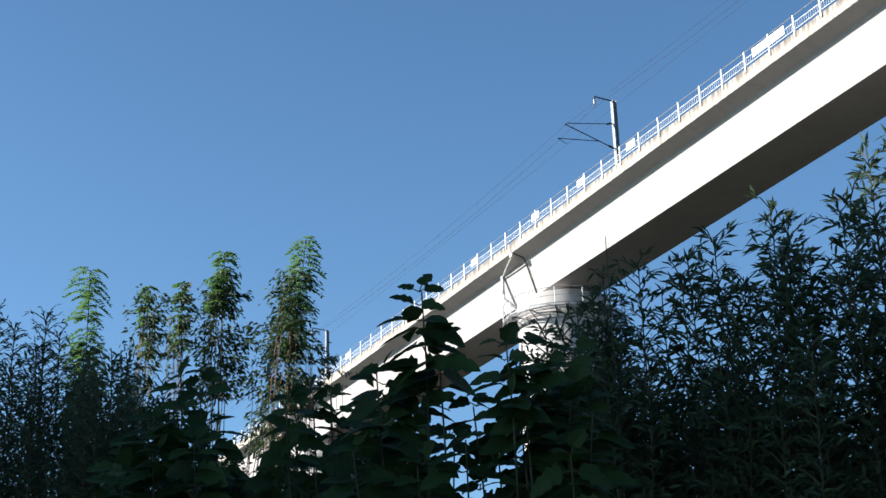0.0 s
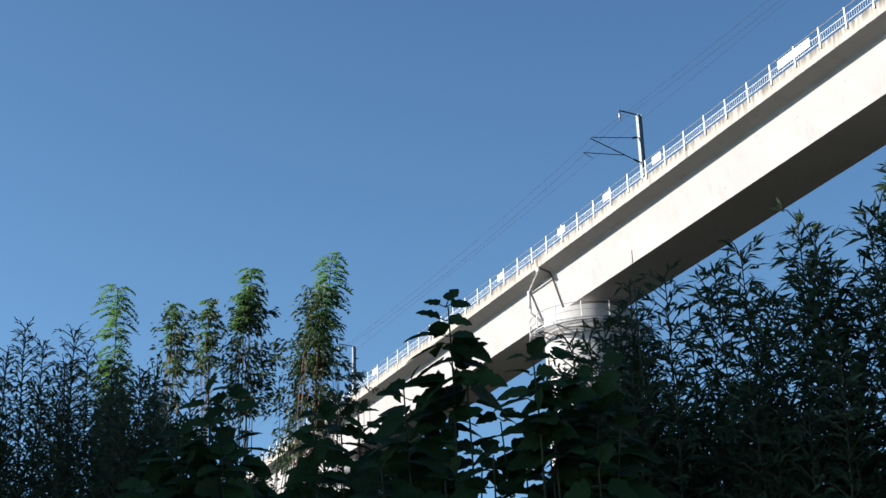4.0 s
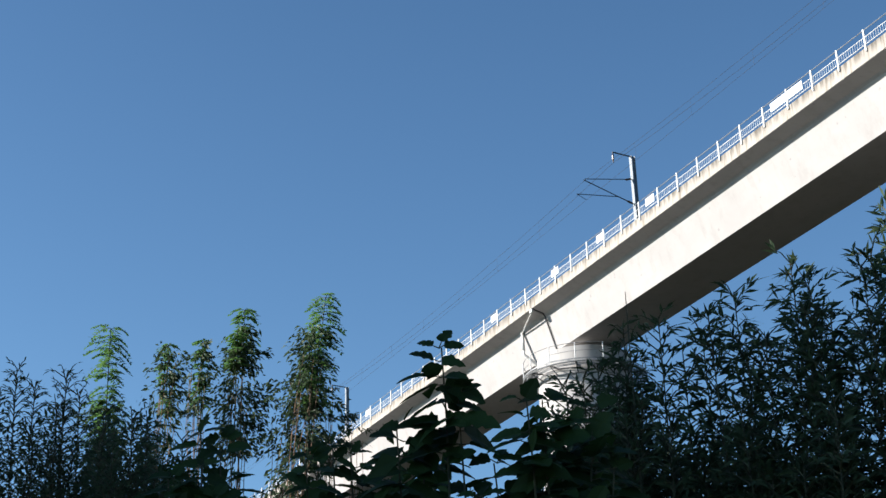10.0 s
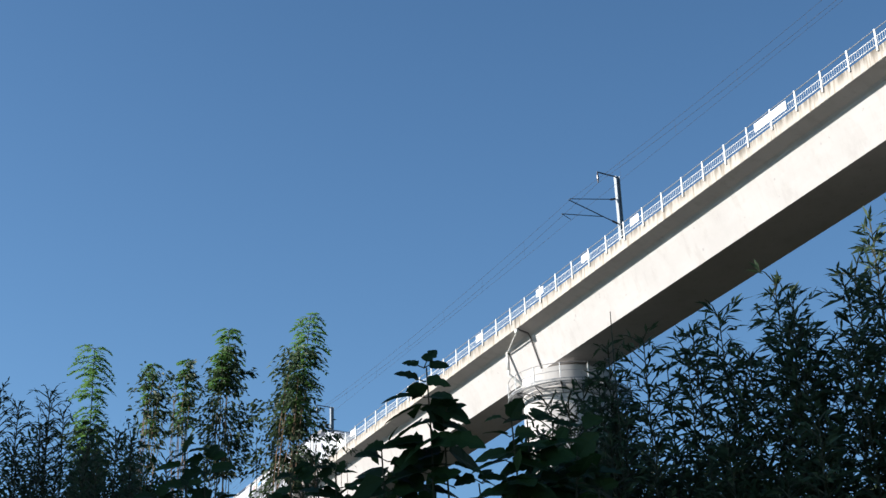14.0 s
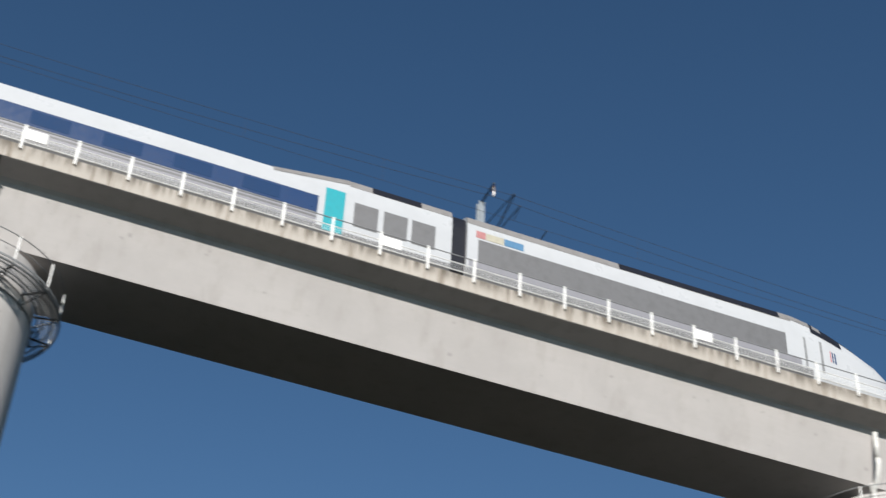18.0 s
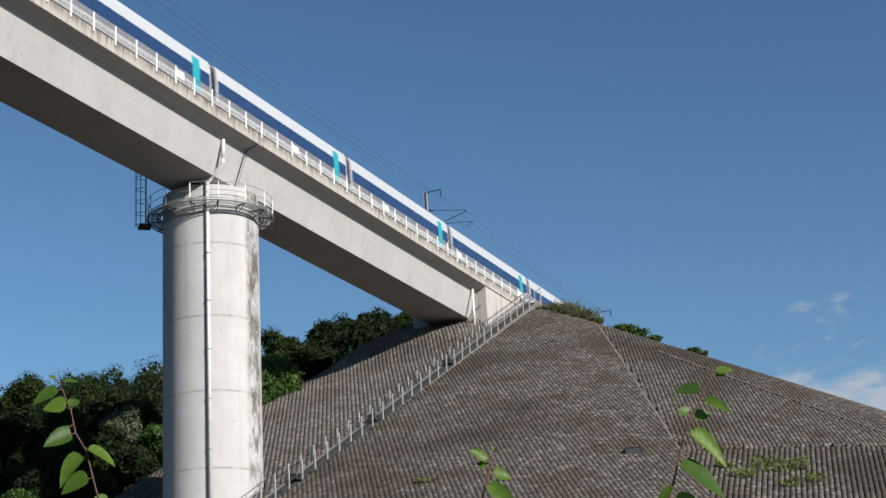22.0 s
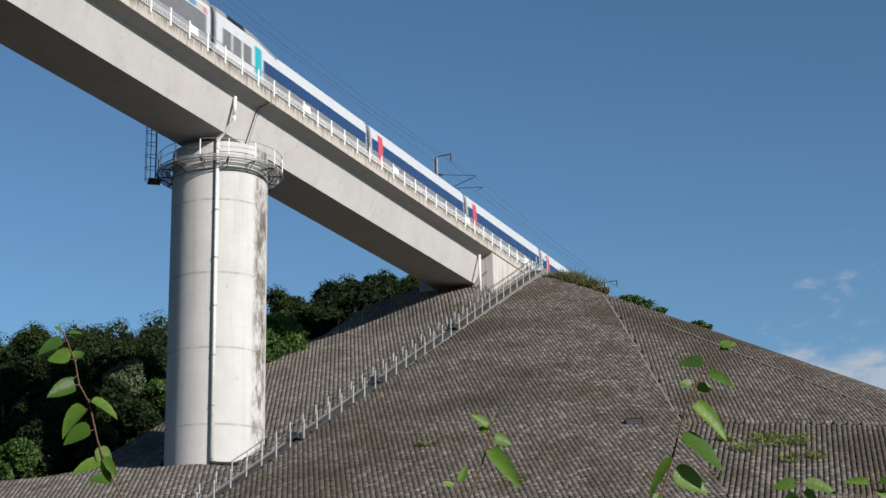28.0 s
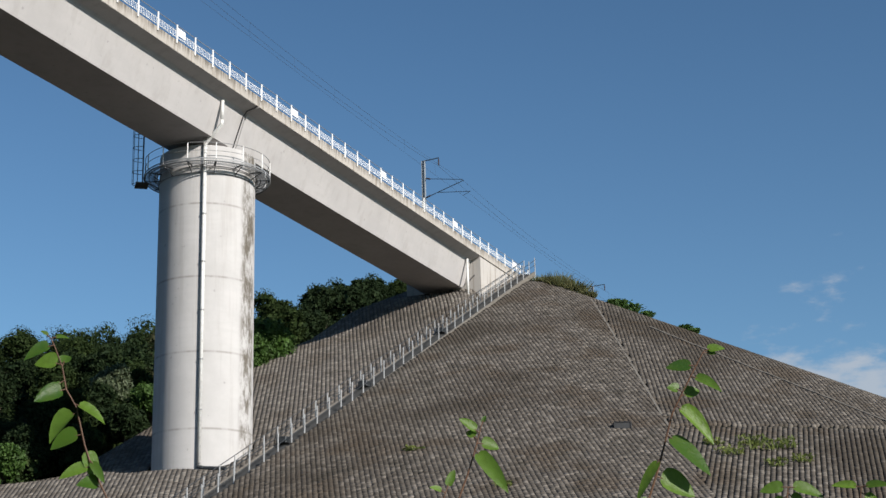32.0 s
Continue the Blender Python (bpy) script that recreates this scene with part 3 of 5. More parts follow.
def build_abutment():
    """Retaining block at the bridge's end, its parapet running on into the embankment."""
    s0, s1 = END + 0.05, END + 15.3
    root = empty("abutment", frame_at(s0))
    inv = frame_at(s0).inverted()

    def add(name, data, mat, label=""):
        return part(name, ([inv @ Vector(v) for v in data[0]], data[1]), mat, root, label)

    add("block", loft([[bp(s, y, z) for y, z in ((0.06, 0.30), (0.06, -9.0), (WIDE - 0.06, -9.0), (WIDE - 0.06, 0.30))] for s in (s0, s1)]), ABUT, "stained concrete abutment wall")
    add("bearing_shelf", loft([[bp(s, y, z) for y, z in ((1.3, -3.1), (1.3, -9.0), (WIDE - 1.3, -9.0), (WIDE - 1.3, -3.1))] for s in (s0 - 0.8, s0 - 0.01)]), ABUT)
    st = np.linspace(s0, s1, 4)
    for dy, flip in ((0.0, 1), (WIDE, -1)):
        add("parapet", loft([parapet_section(s, dy, flip) for s in st]), FASCIA)
    tagged(root, "concrete abutment wall at the viaduct's end", "abutment", kind="structure")
    build_railing(s0, s1)
    fall = empty("drain_pipe", frame_at(J[-1]))
    part("down_pipe", tube([(-2.95, 0.8, -0.4), (-2.95, 0.8, -4.2)], 0.11, 10), PVC, fall, "", True)
    part("branch", tube([(-0.3, 0.5, -0.5), (-2.9, 0.75, -2.4)], 0.04, 6), HOSE, fall)
    tagged(fall, "white rainwater pipe at the abutment", "drain pipe", "drain pipes of the viaduct")


build_abutment()


def build_track_on_land():
    """Ballast bed and rails beyond the abutment."""
    st = list(np.linspace(END + 0.05, 680, 60))
    root = empty("railway_track")
    part("ballast_bed", loft([[bp(s, MID + y, z) for y, z in ((-3.1, 0.0 if s > 134 else 0.304), (-1.9, 1.55), (-1.35, 1.68), (1.35, 1.68), (1.9, 1.55), (3.1, 0.0 if s > 134 else 0.304))] for s in st]), BALLAST, root)
    for dy in (-0.752, 0.752):
        part("rail", loft([[bp(s, MID + dy + y, z) for y, z in ((-0.07, 1.684), (-0.02, 1.74), (-0.035, 1.95), (0.035, 1.95), (0.02, 1.74), (0.07, 1.684))] for s in st]), RAILSTEEL, root)
    tagged(root, "ballasted single railway track on the embankment", "railway track")


build_track_on_land()

# ---- overhead line ----
MASTS = (-230.0, -180.0, -130.0, -78.5, -28.6, 21.5, 71.6, 123.0, 173.6)
MAST_Y = 7.36
CONTACT, CARRIER, FEEDER = 7.5, 8.95, 10.75       # heights over the parapet's foot
WIRE_Y = 3.5


def build_mast(s):
    root = empty("catenary_mast", frame_at(s, MAST_Y, 0))
    foot, top = -0.1, 11.45
    V = bmesh.new()
    for x0, x1, y0, y1 in ((-0.15, 0.15, -0.15, -0.125), (-0.15, 0.15, 0.125, 0.15), (-0.012, 0.012, -0.124, 0.124)):
        b2 = box(x0, x1, y0, y1, foot, top)
        tmp = bpy.data.meshes.new("tmp")
        b2.to_mesh(tmp)
        b2.free()
        V.from_mesh(tmp)
        bpy.data.meshes.remove(tmp)
    part("pole", V, MAST, root, "grey steel H-section pole")
    part("foot_bracket", box(-0.3, 0.3, -0.33, 0.28, 0.2, 0.5, 0.02), MAST, root)
    w = WIRE_Y - MAST_Y
    arm = part("feeder_arm", merge(tube([(0, 0.1, top - 0.03), (0, -1.55, top + 0.05)], 0.05, 5)), DARK_STEEL, root)
    part("feeder_insulator", tube([(0, -1.5, top), (0, -1.52, top - 0.2), (0, -1.52, top - 0.5), (0, -1.52, top - 0.75)], [0.03, 0.07, 0.07, 0.03], 8), INSULATOR, arm, "brown insulator")
    lower = part("cantilever_tube", tube([(0, -0.15, 7.85), (0, w - 0.1, CARRIER + 0.02)], 0.035, 6), DARK_STEEL, root)
    upper = part("top_tube", tube([(0, -0.15, 9.7), (0, w, CARRIER + 0.1)], 0.028, 6), DARK_STEEL, root)
    steady = part("steady_tube", tube([(0, -1.3, 8.2), (0, w - 0.7, CONTACT + 0.32)], 0.028, 6), DARK_STEEL, root)
    part("registration_arm", tube([(0, w - 0.7, CONTACT + 0.32), (0, w, CONTACT + 0.03)], 0.02, 5), DARK_STEEL, steady)
    for z in (7.87, 9.69):
        part("insulator", tube([(0, -0.2, z), (0, -0.28, z + 0.02), (0, -0.62, z + (0.12 if z < 8 else -0.09)), (0, -0.7, z + (0.14 if z < 8 else -0.11))], [0.03, 0.075, 0.075, 0.03], 8), INSULATOR, lower if z < 8 else upper, "brown insulator")
    tagged(root, "grey steel catenary mast with cantilever arms", "catenary mast", "masts along the track")


for s in MASTS:
    build_mast(s)


def sag_wire(name, dy, top, sag, r, label):
    pts = []
    for a, b in zip(MASTS, MASTS[1:]):
        for k in range(10):
            f = k / 10
            pts.append(bp(a + (b - a) * f, dy, top - 4 * sag * f * (1 - f)))
    pts.append(bp(MASTS[-1], dy, top))
    tagged(part(name, tube(pts, r, 5), WIRE), label, "overhead wire", "overhead wires")


sag_wire("contact_wire", WIRE_Y, CONTACT, 0.03, 0.008, "thin contact wire over the track")
sag_wire("carrier_wire", WIRE_Y, CARRIER, 0.55, 0.009, "sagging carrier wire over the track")
sag_wire("feeder_wire", MAST_Y - 1.52, FEEDER - 0.05, 0.8, 0.010, "feeder wire hung from the mast tops")


def build_droppers():
    V, Q = [], []
    for a, b in zip(MASTS, MASTS[1:]):
        for k in range(1, 8):
            f = k / 8
            s = a + (b - a) * f
            v, q = tube([bp(s, WIRE_Y, CONTACT), bp(s, WIRE_Y, CARRIER - 2.2 * f * (1 - f))], 0.005, 3)
            Q += [tuple(i + len(V) for i in e) for e in q]
            V += v
    tagged(part("droppers", (V, Q), WIRE), "thin droppers between the overhead wires", "overhead wire", kind="stuff")


build_droppers()

# ---- high-speed train ----
CS = 1.0126
LENGTHS = [22.5, 21.85] + [18.7] * 16 + [21.85, 22.5]
GAPS = list(np.cumsum([0] + LENGTHS) * CS)


def tl(c, y, z):
    """A place c metres behind the train's nose, y to its left, z over the rails, in the train's space."""
    a = c / RADIUS
    return Vector((-(RADIUS + y) * math.sin(a), (RADIUS + y) * math.cos(a) - RADIUS, z - GRADE * c))


def hull(w, h, low=0.38):
    """Half section of a coach, bottom to roof."""
    k = (h - low) / 3.67
    return tuple((w * y, low + (z - 0.38) * k) for y, z in ((0.86, 0.38), (0.97, 0.73), (1.0, 1.15), (1.0, 1.9), (0.99, 2.6), (0.965, 3.2), (0.93, 3.5), (0.86, 3.8), (0.62, 4.0), (0.0, 4.05)))


def hull_section(c, w, h, low=0.38, skew=0.0):
    half = hull(w, h, low)
    return [tl(c, -y, z) for y, z in half] + [tl(c, y, z) for y, z in reversed(half[:-1])]


def side_band(c0, c1, w, h, z0, z1, proud=0.012, sgn=-1):
    """A thin plate that follows the coach's side between two heights."""
    half = hull(w, h)

    def at(z):
        for (ya, za), (yb, zb) in zip(half, half[1:]):
            if za <= z <= zb:
                return ya + (yb - ya) * (z - za) / (zb - za)
        return half[2][0]

    zs = [z0, *[z for _, z in half if z0 < z < z1], z1]
    secs = []
    for c in np.linspace(c0, c1, 3):
        outer = [tl(c, sgn * (at(z) + proud), z) for z in zs]
        inner = [tl(c, sgn * (at(z) - 0.03), z) for z in reversed(zs)]
        secs.append(outer + inner)
    return loft(secs)


def hull_patch(c0, c1, shape_at, i0, i1, sgn=0, proud=0.02):
    """A thin skin over the hull between two of its corner lines; sgn 0: over the roof from side to side."""
    rows = []
    for c in np.linspace(c0, c1, 7):
        w, hh, low = shape_at(c)
        half = hull(w, hh, low)
        pts = [(y, z) for y, z in half[i0:i1 + 1]]
        if sgn:
            row = [tl(c, sgn * (y + proud * 0.7), z + proud * 0.7) for y, z in pts]
        else:
            row = [tl(c, -(y + proud * 0.6), z + proud) for y, z in pts] + [tl(c, y + proud * 0.6, z + proud) for y, z in reversed(pts[:-1])]
        rows.append(row)
    return strip(rows)


W2 = 1.45
HIGH, LOWR = 4.05, 3.55


def power_car(root, c0, c1, back):
    """End car with the sloping nose; back: the nose points to the rear."""
    def at(d):
        return c0 + d if not back else c1 - d
    n = at(0)
    L = c1 - c0 - 0.35
    shape = ((0.42, 0.45, 1.25, 0.55), (0.7, 0.80, 1.62, 0.45), (1.2, 1.08, 2.02, 0.38), (2.0, 1.28, 2.50, 0.38), (3.2, 1.39, 3.02, 0.38), (4.4, 1.44, 3.52, 0.38), (5.4, W2, 3.88, 0.38), (6.4, W2, HIGH, 0.38), (L, W2, HIGH, 0.38))
    body = part("power_car", loft([hull_section(at(d), w, h, low) for d, w, h, low in shape]), TRAIN_WHITE, root, "white end car with a sloping nose", True)
    body.data.set_sharp_from_angle(angle=0.7)

    def band(name, a, b, z0, z1, mat, label="", h=HIGH, proud=0.012):
        p0, p1 = sorted((at(a), at(b)))
        for sgn in (1, -1):
            part(name, side_band(p0, p1, W2, h, z0, z1, proud, sgn), mat, body, label)

    band("side_panel", 6.9, L - 0.5, 1.45, 2.62, TRAIN_GREY, "grey ribbed side panel")
    band("roof_edge", 6.5, L, 3.42, 3.94, TRAIN_ROOF)
    band("roof_grille", 7.1, 15.2, 3.44, 3.99, TRAIN_BLACK, "black roof grille", proud=0.03)
    band("skirt", 5.6, L, 0.45, 0.98, TRAIN_GREY)
    band("lower_panel", 6.2, L - 0.1, 1.0, 1.40, TRAIN_PALE)
    band("livery_panel", L - 2.6, L - 1.7, 2.72, 3.1, TRAIN_SKY, "small sky-blue livery patch")
    band("livery_panel", L - 1.68, L - 0.85, 2.72, 3.1, TRAIN_CREAM)
    band("livery_panel", L - 0.83, L - 0.4, 2.72, 3.1, TRAIN_PINK)
    for a, b in ((5.0, 5.12), (5.85, 5.97)):
        band("door_frame", a, b, 1.0, 2.7, STEEL, h=3.75)
    ds = [q[0] for q in shape]

    def shape_at(c):
        d = c - c0 if not back else c1 - c
        return tuple(float(np.interp(d, ds, [q[k] for q in shape])) for k in (1, 2, 3))

    part("windscreen", hull_patch(at(3.1), at(4.9), shape_at, 7, 9), TRAIN_BLACK, body, "dark windscreen", True)
    part("cab_roof", hull_patch(at(4.92), at(7.1), shape_at, 6, 9), TRAIN_ROOF, body, "grey cab roof", True)
    for sgn in (1, -1):
        part("cab_window", hull_patch(at(3.9), at(5.5), shape_at, 5, 7, sgn), TRAIN_BLACK, body)
        for a, e, mat in ((4.3, 4.38, TRAIN_BLUE), (4.44, 4.5, TRAIN_BLUE), (4.56, 4.6, TRAIN_RED)):
            part("emblem", hull_patch(at(a), at(e), shape_at, 3, 4, sgn, 0.012), mat, body)
    pm = at(L - 4.0)
    part("pantograph", merge(*[tube([tl(pm, y, HIGH), tl(pm + 1.2, y * 0.8, HIGH + 0.35), tl(pm, 0.0, HIGH + 0.75)], 0.03, 4) for y in (-0.5, 0.5)], tube([tl(pm, -0.8, HIGH + 0.78), tl(pm, 0.8, HIGH + 0.78)], 0.03, 4)), DARK_STEEL, body, "folded pantograph")


def coach(root, c0, c1, kind, door_end, door_mat):
    """kind: plain, or lead/rear for the coach whose roof steps up to the end car. door_end: 1 near the front gap, -1 near the rear gap, 0 none."""
    a, b = c0 + 0.35, c1 - 0.35
    if kind == "lead":
        secs = [(a, HIGH), (a + 4.6, HIGH), (a + 7.9, LOWR), (b, LOWR)]
    elif kind == "rear":
        secs = [(a, LOWR), (b - 7.9, LOWR), (b - 4.6, HIGH), (b, HIGH)]
    else:
        secs = [(a, LOWR), (b, LOWR)]
    body = part("coach", loft([hull_section(c, W2, h) for c, h in secs]), TRAIN_WHITE, root, "white coach with a dark blue window band", True)
    body.data.set_sharp_from_angle(angle=0.7)

    def band(name, p, q, z0, z1, mat, label="", proud=0.012, h=LOWR):
        for sgn in (1, -1):
            part(name, side_band(min(p, q), max(p, q), W2, h, z0, z1, proud, sgn), mat, body, label)

    w0, w1 = a + 0.15, b - 0.15
    if kind in ("lead", "rear"):
        f = (lambda d: a + d) if kind == "lead" else (lambda d: b - d)
        band("roof_edge", f(0), f(4.6), 3.44, 3.9, TRAIN_ROOF, h=HIGH)
        band("roof_grille", f(1.4), f(3.6), 3.44, 3.99, TRAIN_BLACK, "black roof grille", 0.022, HIGH)
        for d in (0.75, 2.0, 3.3):
            band("louvre_panel", f(d), f(d + 1.05), 1.35, 2.6, TRAIN_GREY, "grey louvred panel", h=HIGH)
        hs = sorted(secs)
        part("roof_fairing", hull_patch(f(4.61), f(7.9), lambda c: (W2, float(np.interp(c, [q[0] for q in hs], [q[1] for q in hs])), 0.38), 6, 9), TRAIN_ROOF, body, "sloping grey roof fairing", True)
        dd = f(5.2)
        band("door", dd - 0.42, dd + 0.42, 0.75, 2.95, TRAIN_CYAN, "cyan door", 0.03, HIGH)
        w0, w1 = sorted((f(5.9), f(b - a - 0.15)))
    band("window_band", w0, w1, 1.50, 2.38, TRAIN_BLUE)
    count = max(3, int((w1 - w0 - 3.2) / 2.1))
    for k in range(count):
        c = w0 + 2.4 + (w1 - w0 - 4.0) * k / max(1, count - 1)
        band("window", c - 0.78, c + 0.78, 1.62, 2.28, TRAIN_GLASS, "", 0.02)
    band("lower_panel", w0, w1, 0.92, 1.48, TRAIN_PALE)
    band("stripe", w0, w1, 1.22, 1.3, TRAIN_GREY, proud=0.02)
    band("skirt", a, b, 0.45, 0.9, TRAIN_GREY)
    if door_end:
        dd = a + 1.75 if door_end > 0 else b - 1.65
        band("door", dd - 0.4, dd + 0.4, 0.75, 2.95, door_mat, "cyan door" if door_mat is TRAIN_CYAN else "red door", 0.03)


def build_train():
    root = empty("high_speed_train")
    power_car(root, GAPS[0], GAPS[1], False)
    power_car(root, GAPS[19], GAPS[20], True)
    for i in range(1, 19):
        kind = "lead" if i == 1 else "rear" if i == 18 else "plain"
        if kind != "plain":
            door, mat = 0, TRAIN_CYAN
        elif i <= 9:
            door, mat = 1, TRAIN_CYAN
        else:
            door, mat = -1, TRAIN_RED if i >= 15 else TRAIN_CYAN
        coach(root, GAPS[i], GAPS[i + 1], kind, door, mat)
    for i in range(1, 20):
        h = HIGH if i in (1, 19) else LOWR
        part("gangway", loft([hull_section(c, W2 * 0.90, h - 0.1, 0.5) for c in (GAPS[i] - 0.42, GAPS[i] + 0.42)]), TRAIN_BLACK, root, "black bellows between two coaches")
    for i, g in enumerate(GAPS):
        c = min(max(g, 4.2), GAPS[-1] - 4.2)
        bogie = part("bogie", loft([[tl(c + x, y, z) for y, z in ((-1.1, 0.25), (-1.1, 0.6), (1.1, 0.6), (1.1, 0.25))] for x in (-2.0, 2.0)]), DARK_STEEL, root)
        for x in (-1.5, 1.5):
            for y in (-0.752, 0.752):
                part("wheel", loft([[tl(c + x + 0.45 * math.cos(t), y + dy, 0.45 + 0.45 * math.sin(t)) for t in np.linspace(0, 2 * math.pi, 13)[:-1]] for dy in (-0.06, 0.06)]), DARK_STEEL, bogie)
    tagged(root, "long white and blue high-speed train running on the viaduct", "train")
    return root


train = build_train()


# ---- slope blocks, stairs ----
def slope_height(x, y):
    cone = APEX[2] - fall(x, y) * np.sqrt(np.minimum(x - APEX[0], 0) ** 2 + (y - APEX[1]) ** 2 + 1.1)
    return np.where(y > 42.6, front_slope(x, y), cone)


BERM_Z = 16.3


def block_zone(angle, wide, long, gap, keep, seed):
    """Corners of the slope blocks of one zone: columns run down the slope at that plan angle; each block is proud at its lower edge."""
    rng = np.random.RandomState(seed)
    a = radians(angle)
    e, f = np.array((math.cos(a), math.sin(a))), np.array((-math.sin(a), math.cos(a)))
    n, m = int(110 / long), int(130 / wide)
    J, I = np.meshgrid(np.arange(n), np.arange(m), indexing="ij")
    u0, v0 = J.ravel() * long, (I.ravel() - m / 2) * wide
    u0 = u0 + rng.uniform(-0.04, 0.04, len(u0)) + rng.uniform(0, long, m)[I.ravel()]
    v0 = v0 + rng.uniform(-0.012, 0.012, len(v0))
    cx, cy = 130 + (u0 + long / 2) * e[0] + v0 * f[0], 44 + (u0 + long / 2) * e[1] + v0 * f[1]
    ok = keep(cx, cy, slope_height(cx, cy))
    u0, v0 = u0[ok], v0[ok]
    k = rng.uniform(0, 1, len(u0))
    hi, lo = long * (0.10 + 0.08 * k), 0.02 + 0.03 * k
    top, base = [], []
    for du, dv, h in ((long * 0.02, wide * gap, lo), (long * 0.02, wide * (1 - gap), lo), (long * 0.96, wide * (1 - gap), hi), (long * 0.96, wide * gap, hi)):
        x, y = 130 + (u0 + du) * e[0] + (v0 + dv) * f[0], 44 + (u0 + du) * e[1] + (v0 + dv) * f[1]
        z = slope_height(x, y)
        top.append(np.stack([x, y, z + h], -1))
        base.append(np.stack([x, y, z - 0.12], -1))
    return np.stack(base + top, 1)


CUBE = ((4, 5, 6, 7), (0, 1, 5, 4), (1, 2, 6, 5), (2, 3, 7, 6), (3, 0, 4, 7))


def right_of_seam(x, y):
    return (x - 86.1) * -0.378 - (y - 21.0) * -0.926 < 0


EDGE = ((110.4, 26.9), (94.2, 9.7))


def on_slope(x, y, z):
    return (x < 126.3) & (y < 67.0) & (z > -0.3) & (y > -25) & ~((x > 50) & (np.abs(y - 42.6) < 0.72)) & (np.hypot(x - 79.6, y - 48.0) > 3.2)


def build_blocks():
    zones = ((-152, 0.275, 0.31, 0.015, lambda x, y, z: on_slope(x, y, z) & ~right_of_seam(x, y) & (y < 43)),
             (-162, 0.275, 0.33, 0.045, lambda x, y, z: on_slope(x, y, z) & right_of_seam(x, y) & (z > BERM_Z + 0.1)),
             (-172, 0.28, 0.34, 0.07, lambda x, y, z: on_slope(x, y, z) & right_of_seam(x, y) & (z < BERM_Z - 0.1)),
             (-154, 0.30, 0.34, 0.05, lambda x, y, z: on_slope(x, y, z) & (y > 43)))
    root = empty("slope_paving")
    for k, (angle, wide, long, gap, keep) in enumerate(zones):
        P = block_zone(angle, wide, long, gap, keep, 40 + k)
        single = np.zeros(len(P), bool)
        if k == 2:
            c = P.mean(1)
            order = np.argsort(np.hypot(c[:, 0] - 74.0, c[:, 1] - 9.0))[:290]
            single[order] = True
        for q in P[single]:
            part("block", (q, CUBE), BLOCK, root)
        R = P[~single]
        idx = (np.arange(len(R))[:, None, None] * 8 + np.array(CUBE)[None]).reshape(-1, 4)
        me = bpy.data.meshes.new("paving")
        me.vertices.add(len(R) * 8)
        me.vertices.foreach_set("co", R.astype(np.float32).ravel())
        me.loops.add(idx.size)
        me.loops.foreach_set("vertex_index", idx.astype(np.int32).ravel())
        me.polygons.add(len(idx))
        me.polygons.foreach_set("loop_start", np.arange(0, idx.size, 4, dtype=np.int32))
        me.update(calc_edges=True)
        me.materials.append(BLOCK_DRY if k == 3 else BLOCK)
        ob = new("paving", me)
        ob.parent = root
        tagged(ob, kind="stuff")
    tagged(root, "weathered grey-brown concrete blocks paving the embankment slope", "slope paving")


STAIR_BOXES = (80.5, 91.9, 105.8)


def build_stairs():
    """A straight flight up the slope to the abutment, with posts and hand rails on both sides."""
    root = empty("slope_stairs")
    x, n = 54.0, 0
    shared = None
    step = 0.36

    def zs(x):
        return APEX[2] - 0.475 * (126 - x)
    V, Q = [], []
    while x < 126.5:
        b = len(V)
        z = zs(x) + 0.22
        for zz in (z - 0.5, z):
            V += [(x, 42.05, zz), (x + step, 42.05, zz), (x + step, 43.15, zz), (x, 43.15, zz)]
        Q += [tuple(i + b for i in f) for f in ((4, 5, 6, 7), (0, 1, 5, 4), (1, 2, 6, 5), (2, 3, 7, 6), (3, 0, 4, 7))]
        x += step
    tagged(part("steps", (V, Q), STEP, root, "narrow concrete steps"), kind="stuff")
    for y in (41.96, 43.24):
        part("kerb", loft([[(x, y + dy, zs(x) + dz) for dy, dz in ((-0.07, -0.2), (-0.07, 0.26), (0.07, 0.26), (0.07, -0.2))] for x in (54.0, 126.8)]), KERB, root, "pale concrete kerb")
    for y in (42.0, 43.2):
        xs = np.arange(55.0, 128.0, 1.68)
        first = None
        for x in xs:
            if first is None:
                first = part("post", box(-0.032, 0.032, -0.032, 0.032, -0.3, 1.35, 0.005), POST_GREY, root)
                ob = first
            else:
                ob = new("post", first.data)
                ob.parent = root
            ob.matrix_basis = Matrix.Translation((x + (0.5 if y > 43 else 0), y, zs(x) + 0.15))
        for h in (1.1, 0.65):
            part("hand_rail", tube([(x, y, zs(x) + 0.15 + h) for x in (55.0, 90.0, 127.5)], 0.026, 5), DARK_STEEL, root)
    for x in STAIR_BOXES:
        part("junction_box", box(x - 0.45, x + 0.45, 42.3, 42.95, zs(x) + 0.225, zs(x) + 0.62, 0.03), DARK_STEEL, root, "dark steel box beside the steps")
    tagged(root, "steep concrete stairs with galvanised railings up the embankment", "stairs")


build_blocks()
build_stairs()


